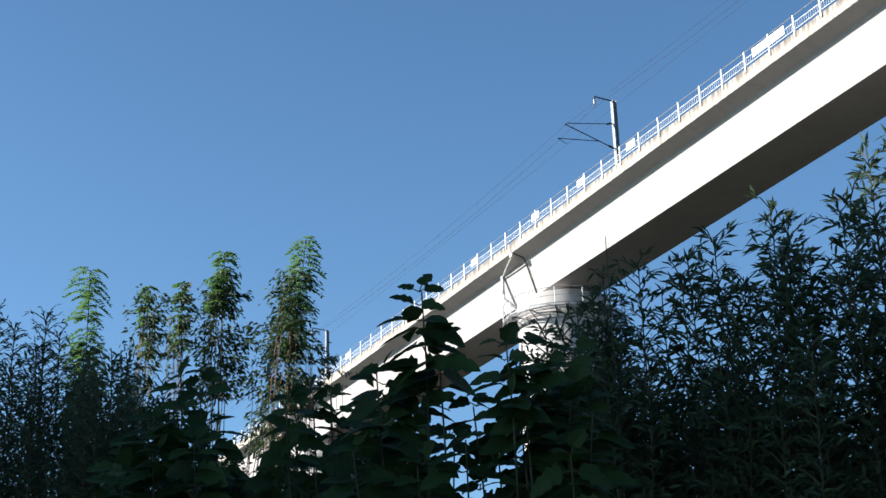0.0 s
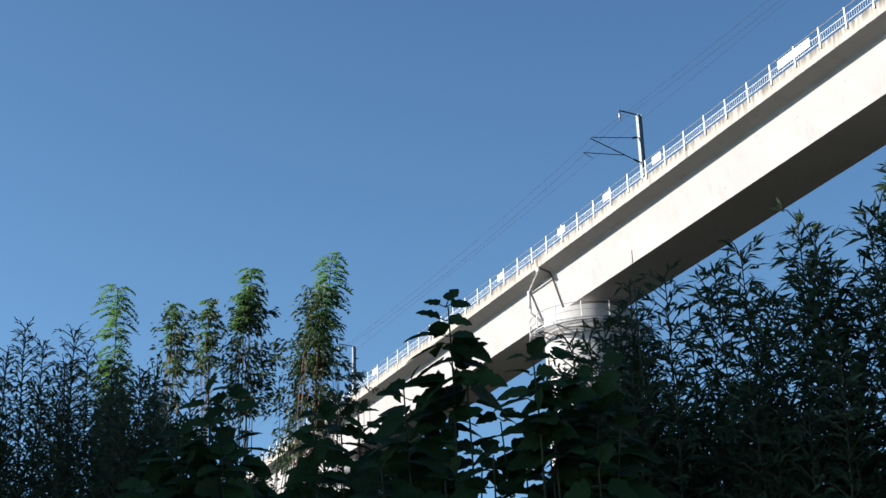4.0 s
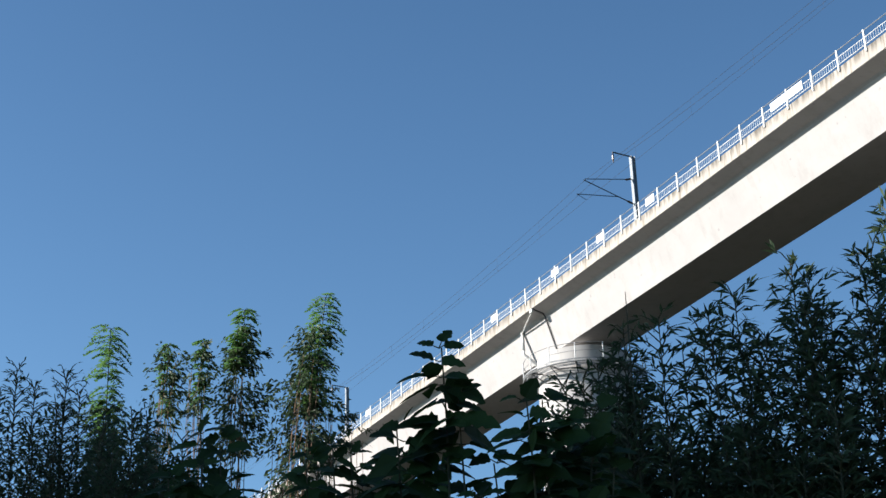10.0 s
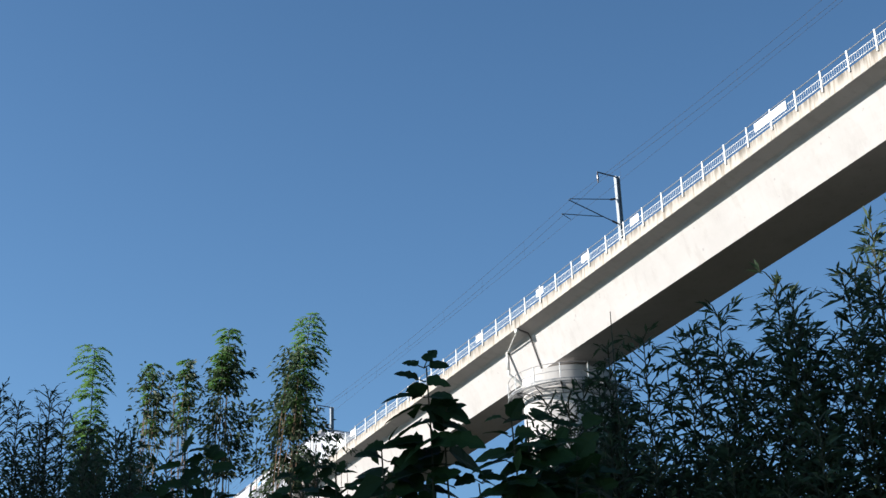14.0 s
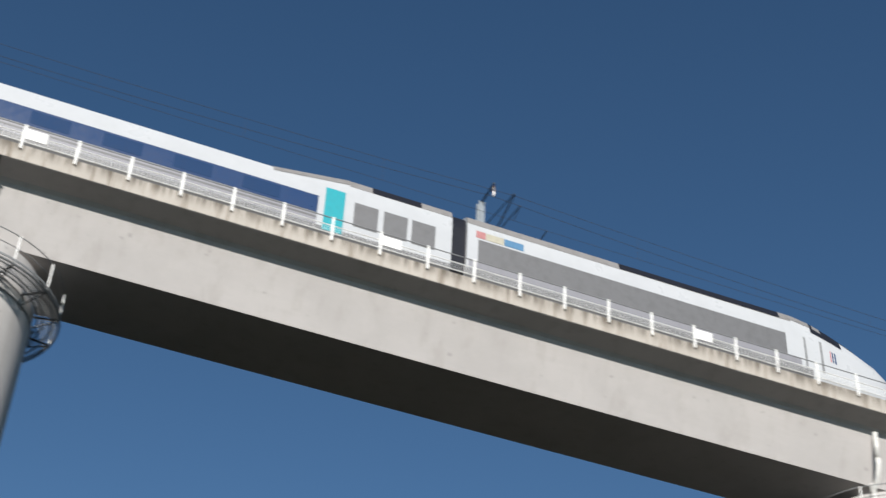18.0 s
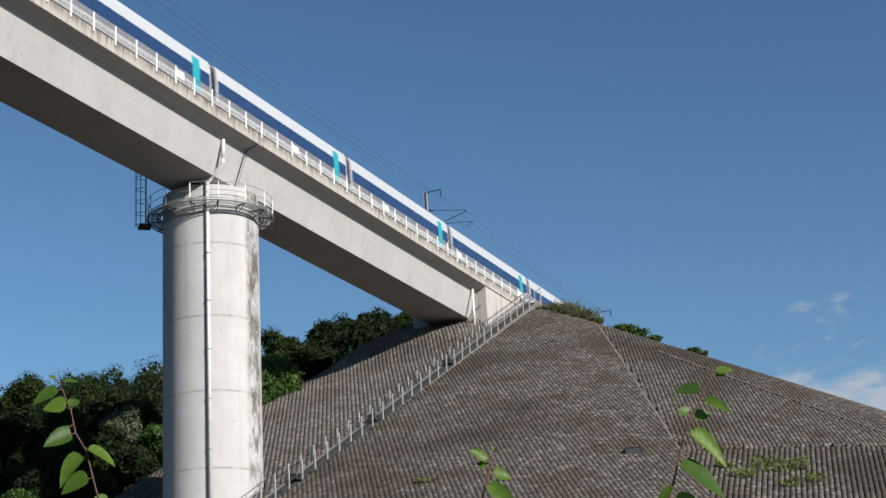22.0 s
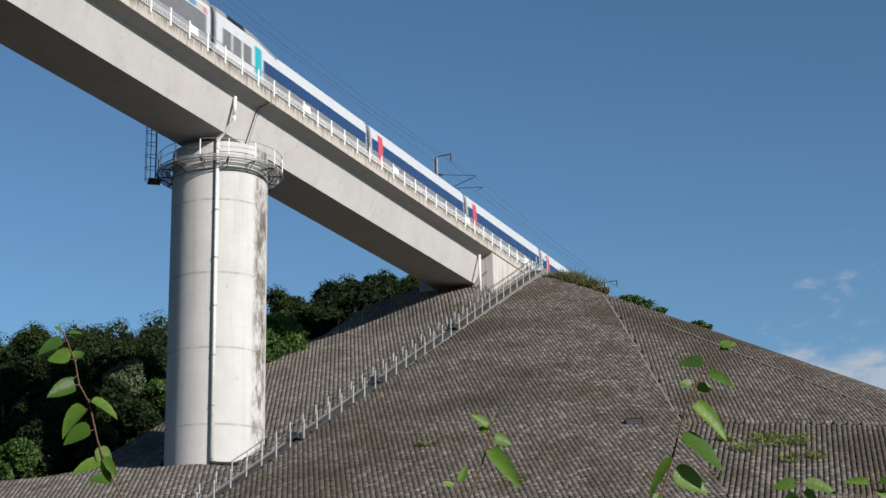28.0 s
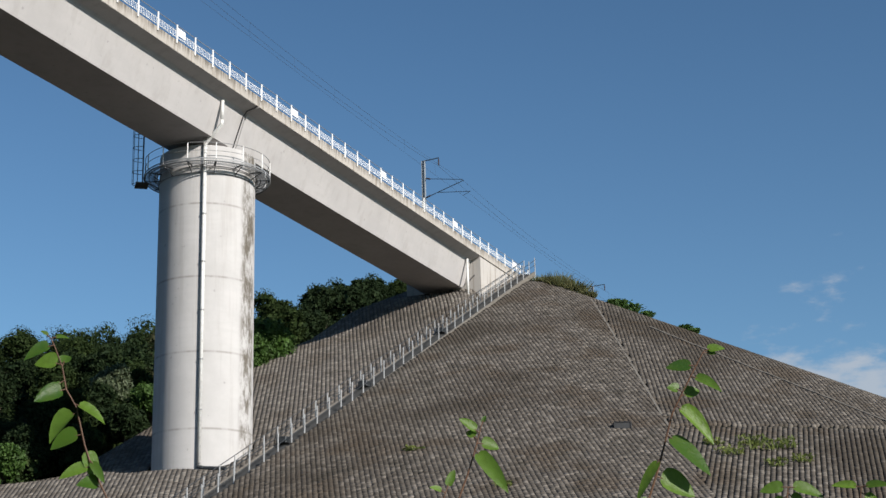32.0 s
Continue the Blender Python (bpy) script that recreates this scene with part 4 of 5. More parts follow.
def build_edge_kerb():
    (x0, y0), (x1, y1) = EDGE
    pts = []
    for f in np.linspace(-0.05, 1.7, 90):
        x, y = x0 + (x1 - x0) * f, y0 + (y1 - y0) * f
        pts.append(Vector((x, y, float(slope_height(np.array(x), np.array(y))))))
    rng = random.Random(5)
    secs = []
    for p in pts:
        w, h = rng.uniform(0.05, 0.08), rng.uniform(0.09, 0.13)
        secs.append([p + Vector((0, -w, -0.2)), p + Vector((0, -w, h)), p + Vector((0, w, h)), p + Vector((0, w, -0.2))])
    tagged(part("edge_kerb", loft(secs), KERB), "pale concrete kerb along the edge of the paving", "kerb")


build_edge_kerb()


def build_seam():
    """Narrow concrete rib where two fields of the paving meet."""
    secs, rng = [], random.Random(6)
    for f in np.linspace(-2.0, 36.0, 60):
        x, y = 86.1 + 0.926 * f, 21.0 + 0.378 * f
        z = float(slope_height(np.array(x), np.array(y)))
        h = rng.uniform(0.03, 0.09)
        secs.append([Vector((x - 0.378 * w, y + 0.926 * w, z + dz)) for w, dz in ((-0.07, -0.2), (-0.07, h), (0.07, h), (0.07, -0.2))])
    tagged(part("seam_rib", loft(secs), KERB), "narrow weathered concrete rib between two fields of slope paving", "kerb")


build_seam()


def build_outlet():
    """Dark drain opening with a concrete frame in the berm."""
    root = empty("drain_outlet", Matrix.Translation((83.5, 22.8, 16.30)) @ Matrix.Rotation(radians(-158), 4, "Z"))
    for x0, x1, y0, y1, z0, z1 in ((-0.5, 0.3, -0.5, -0.42, -0.3, 0.2), (-0.5, 0.3, 0.42, 0.5, -0.3, 0.2), (-0.5, 0.3, -0.42, 0.42, 0.15, 0.2)):
        part("frame", box(x0, x1, y0, y1, z0, z1, 0.02), HOSE, root)
    part("opening", box(-0.5, 0.26, -0.41, 0.41, -0.3, 0.149), HOSE, root)
    tagged(root, "dark drain opening in the slope paving", "drain outlet")


build_outlet()


# ---- plants ----
def polar(bearing, dist):
    """The place at that bearing (degrees, anticlockwise from +y) and distance from the camera's stand."""
    a = radians(bearing)
    return Vector((-math.sin(a) * dist, math.cos(a) * dist, 0))


FIG = ((0.0, 0.35), (0.04, 0.74), (0.14, 0.92), (0.24, 0.80), (0.34, 0.98), (0.46, 1.0), (0.56, 0.74), (0.66, 0.78), (0.78, 0.62), (0.90, 0.38), (1.0, 0.05))
HEART = ((0.0, 0.45), (0.08, 0.86), (0.24, 1.0), (0.45, 0.98), (0.66, 0.78), (0.86, 0.42), (1.0, 0.0))


class Leaves:
    """Gathers blades into one mesh."""

    def __init__(self, seed):
        self.v, self.f, self.rng = [], [], random.Random(seed)

    def blade(self, base, way, normal, length, width, droop=0.2, fold=0.15, blunt=0.45, fine=False, outline=None):
        """A leaf with a folded midrib; blunt: where along it is widest."""
        way, side = way.normalized(), way.cross(normal).normalized()
        up = side.cross(way)
        b = len(self.v)
        mid = []
        steps = ((0.0, 0.06), (blunt * 0.55, 0.8), (blunt, 1.0), (blunt + (1 - blunt) * 0.55, 0.68), (1.0, 0.0)) if fine else ((0.0, 0.1), (blunt, 1.0), (1.0, 0.0))
        steps = outline or steps
        ragged = outline is FIG
        for t, w in steps:
            c = base + way * (length * t) - Vector((0, 0, 1)) * (droop * length * t * t)
            h = width * w / 2
            ha, hb = (h * self.rng.uniform(0.75, 1.2), h * self.rng.uniform(0.75, 1.2)) if ragged else (h, h)
            self.v += [c - side * ha + up * (fold * h), c, c + side * hb + up * (fold * h)]
        for i in range(len(steps) - 1):
            a = b + i * 3
            self.f += [(a, a + 1, a + 4, a + 3), (a + 1, a + 2, a + 5, a + 4)]

    def vec(self):
        r = self.rng
        return Vector((r.gauss(0, 1), r.gauss(0, 1), r.gauss(0, 1))).normalized()


def lance_shrub(name, base, height, seed, stems=9, spread=0.5, leaf=0.13, mat=None, label="", low=0.42, dense=1.0):
    """Many whippy stems with narrow drooping leaves."""
    rng, L = random.Random(seed), Leaves(seed)
    root = empty(name, Matrix.Translation(base))
    wood = []
    for k in range(stems):
        a = rng.uniform(0, 2 * math.pi)
        lean = Vector((math.cos(a), math.sin(a), 0)) * (rng.uniform(0.05, spread) if k else 0.04)
        h = height * (1 if k == 0 else rng.uniform(0.7, 0.97))
        foot = Vector((math.cos(a), math.sin(a), 0)) * (rng.uniform(0, min(0.25, spread)) if k else 0.02)
        bend = L.vec() * 0.06
        pts = [foot + lean * (t ** 1.3) + bend * math.sin(t * 4) + Vector((0, 0, h * t)) for t in np.linspace(0, 1, 12)]
        wood.append(tube(pts, [0.011 * (1 - 0.85 * i / 11) + 0.002 for i in range(12)], 4))
        n = int(h * 11 * dense)
        for i in range(n):
            t = low + (1 - low) * (i + rng.random()) / n
            f = t * 11
            j = min(10, int(f))
            p = pts[j].lerp(pts[j + 1], f - j)
            out = Vector((math.cos(i * 2.4 + k), math.sin(i * 2.4 + k), rng.uniform(0.3, 0.9))).normalized()
            reach = rng.uniform(0.12, 0.42) * (1.15 - t * 0.75)
            q = p + out * reach
            wood.append(tube([p, p.lerp(q, 0.6) + Vector((0, 0, 0.02)), q], [0.005, 0.004, 0.002], 3))
            for m in range(rng.randint(4, 7)):
                u = rng.uniform(0.3, 1)
                w = (out + L.vec() * 0.8 + Vector((0, 0, rng.uniform(-0.2, 0.45)))).normalized()
                L.blade(p.lerp(q, u), w, L.vec(), leaf * rng.uniform(0.6, 1.15), leaf * 0.18, rng.uniform(0.1, 0.5))
    tagged(part("branchwork", merge(*wood), STALK, root), kind="stuff")
    tagged(part("foliage", (L.v, L.f), mat or BAMBOO_LEAF, root), kind="stuff")
    tagged(root, label or "dense shrub with narrow drooping dark leaves", "shrub", "shrubs by the path")
    return root


def feather_shrub(name, base, height, seed, reach=0.24, low=0.6, lean=(0, 0), tiers=0.12, label=""):
    """A slender sapling: feathered leaves arch out in tiers up to the very tip."""
    rng, L = random.Random(seed), Leaves(seed)
    root = empty(name, Matrix.Translation(base))
    pts = [Vector((lean[0] * t ** 2 + 0.03 * math.sin(t * 9), lean[1] * t ** 2 + 0.03 * math.cos(t * 8), height * t)) for t in np.linspace(0, 1, 14)]
    wood = [tube(pts, [0.02 * (1 - 0.9 * i / 13) + 0.002 for i in range(14)], 5)]
    n = int(height * (1 - low) / tiers)
    for i in range(n + 1):
        t = min(1, low + (1 - low) * (i + (rng.uniform(-0.25, 0.25) if i < n else 0)) / n)
        f = t * 13
        j = min(12, int(f))
        p = pts[j].lerp(pts[j + 1], f - j)
        for m in range(4):
            a = i * 1.3 + m * 1.571 + rng.uniform(-0.5, 0.5)
            r = reach * rng.uniform(0.75, 1.25)
            out = Vector((math.cos(a), math.sin(a), rng.uniform(0.15, 0.55))).normalized()
            side = out.cross(Vector((0, 0, 1))).normalized()
            sink = rng.uniform(0.5, 0.9)
            wood.append(tube([p + out * (r * u) - Vector((0, 0, sink * r * u * u)) for u in (0, 0.35, 0.7, 1)], [0.004, 0.003, 0.003, 0.002], 3))
            pairs = 7
            for q in range(pairs):
                u = 0.22 + 0.78 * q / (pairs - 1)
                c = p + out * (r * u) - Vector((0, 0, sink * r * u * u))
                for s in (-1, 1):
                    w = (side * s + out * 0.6 + Vector((0, 0, rng.uniform(-0.35, 0.05)))).normalized()
                    L.blade(c, w, Vector((0, 0, 1)) + L.vec() * 0.4, 0.088 * rng.uniform(0.7, 1.15) * (1.1 - 0.35 * u), 0.034, 0.3)
    tagged(part("branchwork", merge(*wood), STALK, root), kind="stuff")
    tagged(part("foliage", (L.v, L.f), PINNATE_LEAF, root), kind="stuff")
    tagged(root, label or "slender sunlit sapling with feathered green leaves in tiers", "sapling", "saplings by the path")
    return root


def rise(el, dist):
    """Height over the ground at which a thing so far away stands at that elevation (degrees)."""
    return EYE[2] + math.tan(radians(el)) * dist


# slender saplings: bearing and elevation of the tip, distance, reach of the leaves, lowest leaves, lean, tier height
for k, (b, d, el, reach, low, shift, step) in enumerate(((77.85, 17.0, 20.65, 0.22, 0.78, 0.3, 0.085), (75.6, 17.4, 20.1, 0.11, 0.90, 0.4, 0.10), (74.3, 17.9, 20.3, 0.10, 0.90, 0.2, 0.10), (72.7, 17.2, 21.5, 0.15, 0.945, 0.5, 0.09), (72.95, 17.0, 20.6, 0.13, 0.95, 0.5, 0.09), (69.5, 16.6, 22.0, 0.22, 0.845, 1.9, 0.095), (69.9, 17.2, 20.6, 0.17, 0.88, 1.2, 0.10))):
    foot = polar(b + shift, d)
    bend = polar(b, d) - foot
    feather_shrub("sapling", foot, rise(el, d), 20 + k, reach, low, (bend.x, bend.y), step)


def vine_column(at, z0, z1, radius, n, seed, mat, label, lean=(0, 0)):
    """Climbing growth that wraps a slender stem: a ragged column of small leaves and bare brown runners."""
    rng, L = random.Random(seed), Leaves(seed)
    root = empty("climber", Matrix.Translation(at))

    def axis(z):
        t = z / z1
        return Vector((lean[0] * t * t, lean[1] * t * t, z))
    wood = []
    for k in range(11):
        a, w, top = rng.uniform(0, 6.28), rng.uniform(0.2, 0.95), rng.uniform(0.86, 0.99)
        pts = [axis(z1 * t * top) + Vector((math.cos(a + t * 4), math.sin(a + t * 4), 0)) * (radius * w * (0.25 + 0.6 * t)) + Vector((rng.gauss(0, 0.02), rng.gauss(0, 0.02), 0)) for t in np.linspace(0, 1, 14)]
        wood.append(tube(pts, [0.011 - 0.0006 * i for i in range(14)], 4))
    knots = [(rng.uniform(0, 6.28), rng.random() ** 0.8, rng.uniform(0.3, 1.3)) for _ in range(int(n / 20))]
    for i in range(n):
        a, t, q = rng.choice(knots)
        t = min(1, max(0, t + rng.gauss(0, 0.02)))
        r = radius * q * (0.55 + 0.65 * math.sin(math.pi * min(1, 0.12 + 0.86 * t)) ** 0.7) * rng.uniform(0.5, 1.2)
        p = axis(z0 + (z1 - z0) * t) + Vector((math.cos(a) * r + rng.gauss(0, 0.04), math.sin(a) * r + rng.gauss(0, 0.04), 0))
        w = (Vector((math.cos(a), math.sin(a), rng.uniform(-0.9, 0.5))) + L.vec() * 0.7).normalized()
        s = rng.uniform(0.04, 0.085)
        L.blade(p, w, L.vec(), s, s * 0.42, 0.4)
    tagged(part("branchwork", merge(*wood), RUNNER, root), kind="stuff")
    tagged(part("foliage", (L.v, L.f), mat, root), kind="stuff")
    tagged(root, label, "climbing plant", "climbers on the saplings")


for k, (b, d, e0, e1, r, n, shift) in enumerate(((75.6, 17.4, 14.5, 20.0, 0.21, 1200, 0.4), (74.35, 17.9, 16.8, 20.1, 0.16, 550, 0.2), (72.75, 17.2, 15.2, 20.8, 0.22, 2500, 0.5), (69.95, 16.6, 14.0, 20.7, 0.22, 2000, 1.5), (70.6, 17.0, 13.5, 19.0, 0.34, 1900, 1.0), (77.75, 17.2, 14.0, 17.9, 0.26, 1100, 0.2), (69.3, 17.0, 15.5, 18.7, 0.20, 600, 0.2), (68.4, 17.2, 16.0, 17.9, 0.14, 120, 0))):
    foot = polar(b + shift, d - 0.1)
    bend = polar(b, d - 0.1) - foot
    vine_column(foot, rise(e0, d), rise(e1, d), r, n, 80 + k, CLIMBER_LEAF, "ragged climbing plant with small leaves on brown runners", (bend.x, bend.y))
# dense narrow-leaved shrubs: bearing, distance, elevation of the tip, stems, spread, leaf
for k, (b, d, el, st, sp, lf) in enumerate((
        (83.2, 11.0, 17.8, 7, 0.5, 0.065), (81.35, 11.0, 19.2, 3, 0.1, 0.06), (81.8, 11.0, 18.0, 5, 0.3, 0.065), (80.4, 11.4, 18.5, 8, 0.35, 0.065), (79.3, 11.2, 18.7, 5, 0.2, 0.06), (78.9, 11.4, 18.4, 4, 0.2, 0.06), (77.9, 10.6, 17.4, 12, 0.4, 0.065), (76.9, 10.4, 17.6, 12, 0.35, 0.065), (76.1, 10.6, 17.2, 8, 0.4, 0.065), (75.0, 10.4, 16.8, 10, 0.5, 0.065), (73.6, 10.2, 15.6, 9, 0.5, 0.065), (71.8, 10.4, 13.4, 4, 0.3, 0.065), (69.8, 10.6, 15.6, 5, 0.3, 0.065), (68.0, 10.4, 14.8, 5, 0.3, 0.065),
        (60.0, 8.2, 18.5, 3, 0.08, 0.095), (59.4, 8.0, 19.0, 5, 0.12, 0.095), (58.9, 8.2, 19.2, 7, 0.15, 0.095), (58.3, 8.4, 19.4, 9, 0.2, 0.095), (57.6, 8.2, 20.4, 2, 0.05, 0.09), (57.4, 8.2, 19.4, 9, 0.2, 0.095), (56.3, 8.3, 20.6, 4, 0.16, 0.105), (55.6, 8.5, 19.4, 8, 0.25, 0.10), (54.5, 8.2, 21.0, 6, 0.22, 0.11), (53.4, 8.4, 21.3, 4, 0.14, 0.12), (53.0, 8.2, 19.6, 6, 0.3, 0.11), (52.2, 8.0, 20.2, 5, 0.2, 0.11), (51.0, 8.4, 22.4, 5, 0.22, 0.115), (50.6, 8.0, 20.6, 4, 0.2, 0.11), (49.6, 8.2, 20.4, 5, 0.3, 0.11), (48.8, 8.0, 19.8, 4, 0.3, 0.11), (48.0, 8.2, 22.2, 5, 0.25, 0.115), (46.9, 8.2, 23.7, 7, 0.25, 0.11), (46.2, 8.4, 24.2, 8, 0.3, 0.11), (44.4, 8.2, 21.4, 8, 0.4, 0.10), (42.6, 8.4, 19.8, 8, 0.4, 0.10), (40.8, 8.2, 21.2, 7, 0.35, 0.10))):
    lance_shrub("shrub", polar(b, d), rise(el, d), 50 + k, st, sp, lf, low=0.5, dense=1.9 if b < 62 else 2.6)
# one thin seed stalk above the shrubs
sprig = part("seed_stalk", tube([polar(57.5, 8.0) + Vector((0, 0, z)) for z in (0.0, 3.0, 4.6, rise(21.8, 8.0))], [0.006, 0.005, 0.004, 0.002], 5), STALK)
tagged(sprig, "thin pale seed stalk above the shrubs", "plant stalk")


def thicket(b0, b1, d, e0, e1, n, leaf, width, seed, mat, label):
    """A dense low bush: leaves on short shoots, top edge uneven."""
    rng, L = random.Random(seed), Leaves(seed)
    at = polar((b0 + b1) / 2, d)
    root = empty("bush", Matrix.Translation(at))
    wood = []
    lumps = [(rng.uniform(b0, b1), rng.uniform(0.55, 1.0)) for _ in range(11)]
    for k in range(8):
        p = polar(rng.uniform(b0, b1), d + rng.uniform(-0.4, 0.4)) - at
        wood.append(tube([(p.x * 0.4, p.y * 0.4, 0), (p.x * 0.9, p.y * 0.9, rise(e0, d) * 0.7), (p.x, p.y, rise((e0 + e1) / 2, d))], [0.02, 0.014, 0.006], 4))
    for i in range(n):
        lb, lt = rng.choice(lumps)
        bb = lb + rng.gauss(0, (b1 - b0) * 0.13)
        el = e0 + (e1 - e0) * lt * rng.random() ** 0.7
        p = polar(bb, d + rng.gauss(0, 0.35)) - at
        p.z = rise(el, d)
        w = (L.vec() + Vector((0, 0, rng.uniform(-0.5, 0.6)))).normalized()
        L.blade(p, w, L.vec(), leaf * rng.uniform(0.6, 1.2), width * rng.uniform(0.7, 1.2), 0.35)
    tagged(part("branchwork", merge(*wood), STALK, root), kind="stuff")
    tagged(part("foliage", (L.v, L.f), mat, root), kind="stuff")
    tagged(root, label, "bush", "bushes by the path")


for k, (b0, b1, d, e0, e1, n, lf, wd, m) in enumerate(((84.5, 81, 12.6, 8, 17.6, 3200, 0.075, 0.026, 0), (81.5, 78.6, 12.4, 8, 17.4, 3600, 0.075, 0.026, 0), (78.4, 76.0, 12.2, 8, 18.2, 9500, 0.075, 0.028, 0), (76.6, 73.6, 12.0, 8, 16.2, 6500, 0.075, 0.03, 1), (74, 71.8, 12.0, 8, 14.6, 2600, 0.07, 0.03, 1), (71.0, 67.5, 12.2, 8, 14.6, 1900, 0.06, 0.026, 1), (68.5, 65, 12.0, 8, 14.6, 1500, 0.06, 0.026, 1),
                                                       (66.9, 65.2, 5.9, 6, 16.2, 600, 0.10, 0.075, 1), (63.6, 61.2, 5.8, 6, 12.6, 300, 0.10, 0.075, 1), (61.2, 58.0, 5.8, 6, 16.2, 1000, 0.10, 0.075, 1), (70.5, 66.5, 6.4, 6, 14.8, 800, 0.10, 0.075, 1), (60.4, 57.5, 9.6, 8, 17.4, 4050, 0.10, 0.028, 0), (58.5, 55.5, 9.4, 8, 17.8, 4050, 0.10, 0.028, 0), (57, 53, 9.6, 8, 17.0, 3105, 0.10, 0.028, 0), (54, 50, 9.4, 8, 15.6, 3105, 0.10, 0.028, 0), (51, 47, 9.6, 8, 15.6, 2565, 0.10, 0.028, 0), (48, 44, 9.4, 8, 16.4, 2565, 0.10, 0.028, 0), (45, 40, 9.6, 8, 17.4, 4050, 0.10, 0.028, 0))):
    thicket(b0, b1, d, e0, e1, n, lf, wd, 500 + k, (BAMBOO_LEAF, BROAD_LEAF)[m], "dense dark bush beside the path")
# broad-leaved shrubs
def fig_shrub(base_b, d, seed, leaf, stems):
    """A shrub of upright shoots with large lobed leaves that alternate on stalks; stems: bearing and elevation of the tip, pairs of leaves."""
    rng, L = random.Random(seed), Leaves(seed)
    base = polar(base_b, d)
    root = empty("shrub", Matrix.Translation(base))
    away = base.normalized()
    right = Vector((away.y, -away.x, 0))
    wood = []
    for k, (b, el, pairs) in enumerate(stems):
        tip = polar(b, d + rng.uniform(-0.25, 0.25)) - base
        tip.z = rise(el, d)
        foot = Vector((tip.x * 0.35, tip.y * 0.35, 0))
        pts = [foot.lerp(tip, t) + right * (0.02 * math.sin(t * 9 + k)) for t in np.linspace(0, 1, 14)]
        wood.append(tube(pts, [0.011 * (1 - 0.75 * i / 13) for i in range(14)], 5))
        down = (foot - tip).normalized()
        for i in range(pairs):
            p = tip + down * (0.048 * i * rng.uniform(0.9, 1.1))
            for s in ((1, -1, 0.2) if i == 0 else (1, -1) if i % 2 else (1, -1, rng.uniform(-0.5, 0.5))):
                if i == 0:
                    out = right * (0.9 * s) + Vector((0, 0, 0.5)) + away * rng.gauss(0, 0.3)
                else:
                    out = right * s + away * rng.gauss(0, 0.45) + Vector((0, 0, rng.uniform(-0.05, 0.45)))
                out.normalize()
                q = p + out * rng.uniform(0.008, 0.03)
                wood.append(tube([p, q], [0.0024, 0.0018], 4))
                size = leaf * (0.62 if i == 0 else 0.85 if i == 1 else 1.0) * rng.uniform(0.8, 1.2)
                face = Vector((0, 0, rng.uniform(0.25, 1.1))) - away * rng.uniform(0.3, 1.0) + right * rng.gauss(0, 0.3)
                L.blade(q, (out + Vector((0, 0, rng.uniform(-0.55, 0.0)))).normalized(), face, size, size * rng.uniform(0.6, 0.85), rng.uniform(0.05, 0.4), 0.2, 0.4, True, FIG)
    tagged(part("branchwork", merge(*wood), STALK, root), kind="stuff")
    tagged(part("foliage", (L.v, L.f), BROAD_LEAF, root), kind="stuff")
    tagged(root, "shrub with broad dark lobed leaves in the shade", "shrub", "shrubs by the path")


fig_shrub(64.9, 5.0, 7, 0.118, ((65.0, 19.75, 10), (64.2, 18.1, 5), (66.5, 16.9, 6), (65.6, 15.8, 8), (67.2, 15.6, 7), (64.0, 15.2, 3), (66.2, 14.2, 8), (67.6, 13.8, 8), (65.0, 13.2, 8)))
fig_shrub(61.3, 4.8, 8, 0.112, ((61.75, 17.5, 6), (62.9, 16.4, 4), (60.8, 17.6, 7), (60.0, 17.4, 7), (59.2, 17.3, 7), (63.6, 14.4, 3), (62.3, 14.6, 4), (61.2, 15.6, 7), (60.2, 15.6, 8), (59.2, 15.4, 8), (58.5, 15.0, 8), (62.9, 12.6, 3), (60.6, 13.4, 8), (59.4, 13.2, 8)))
fig_shrub(68.6, 5.4, 9, 0.10, ((69.3, 16.4, 4), (68.4, 16.2, 4), (70.0, 15.4, 5), (67.6, 15.0, 5), (69.2, 14.6, 6), (68.2, 13.9, 7), (70.5, 13.9, 7), (67.2, 13.2, 7), (69.6, 13.0, 8)))
fig_shrub(74.0, 6.4, 10, 0.14, ((74.3, 17.0, 2), (73.4, 16.8, 2), (75.2, 15.2, 4), (73.0, 15.4, 4), (74.2, 15.6, 5), (75.9, 14.6, 5), (72.6, 14.2, 5), (73.6, 14.2, 6), (75.0, 13.9, 6), (72.2, 13.3, 6), (74.4, 12.8, 6), (76.4, 13.2, 6)))


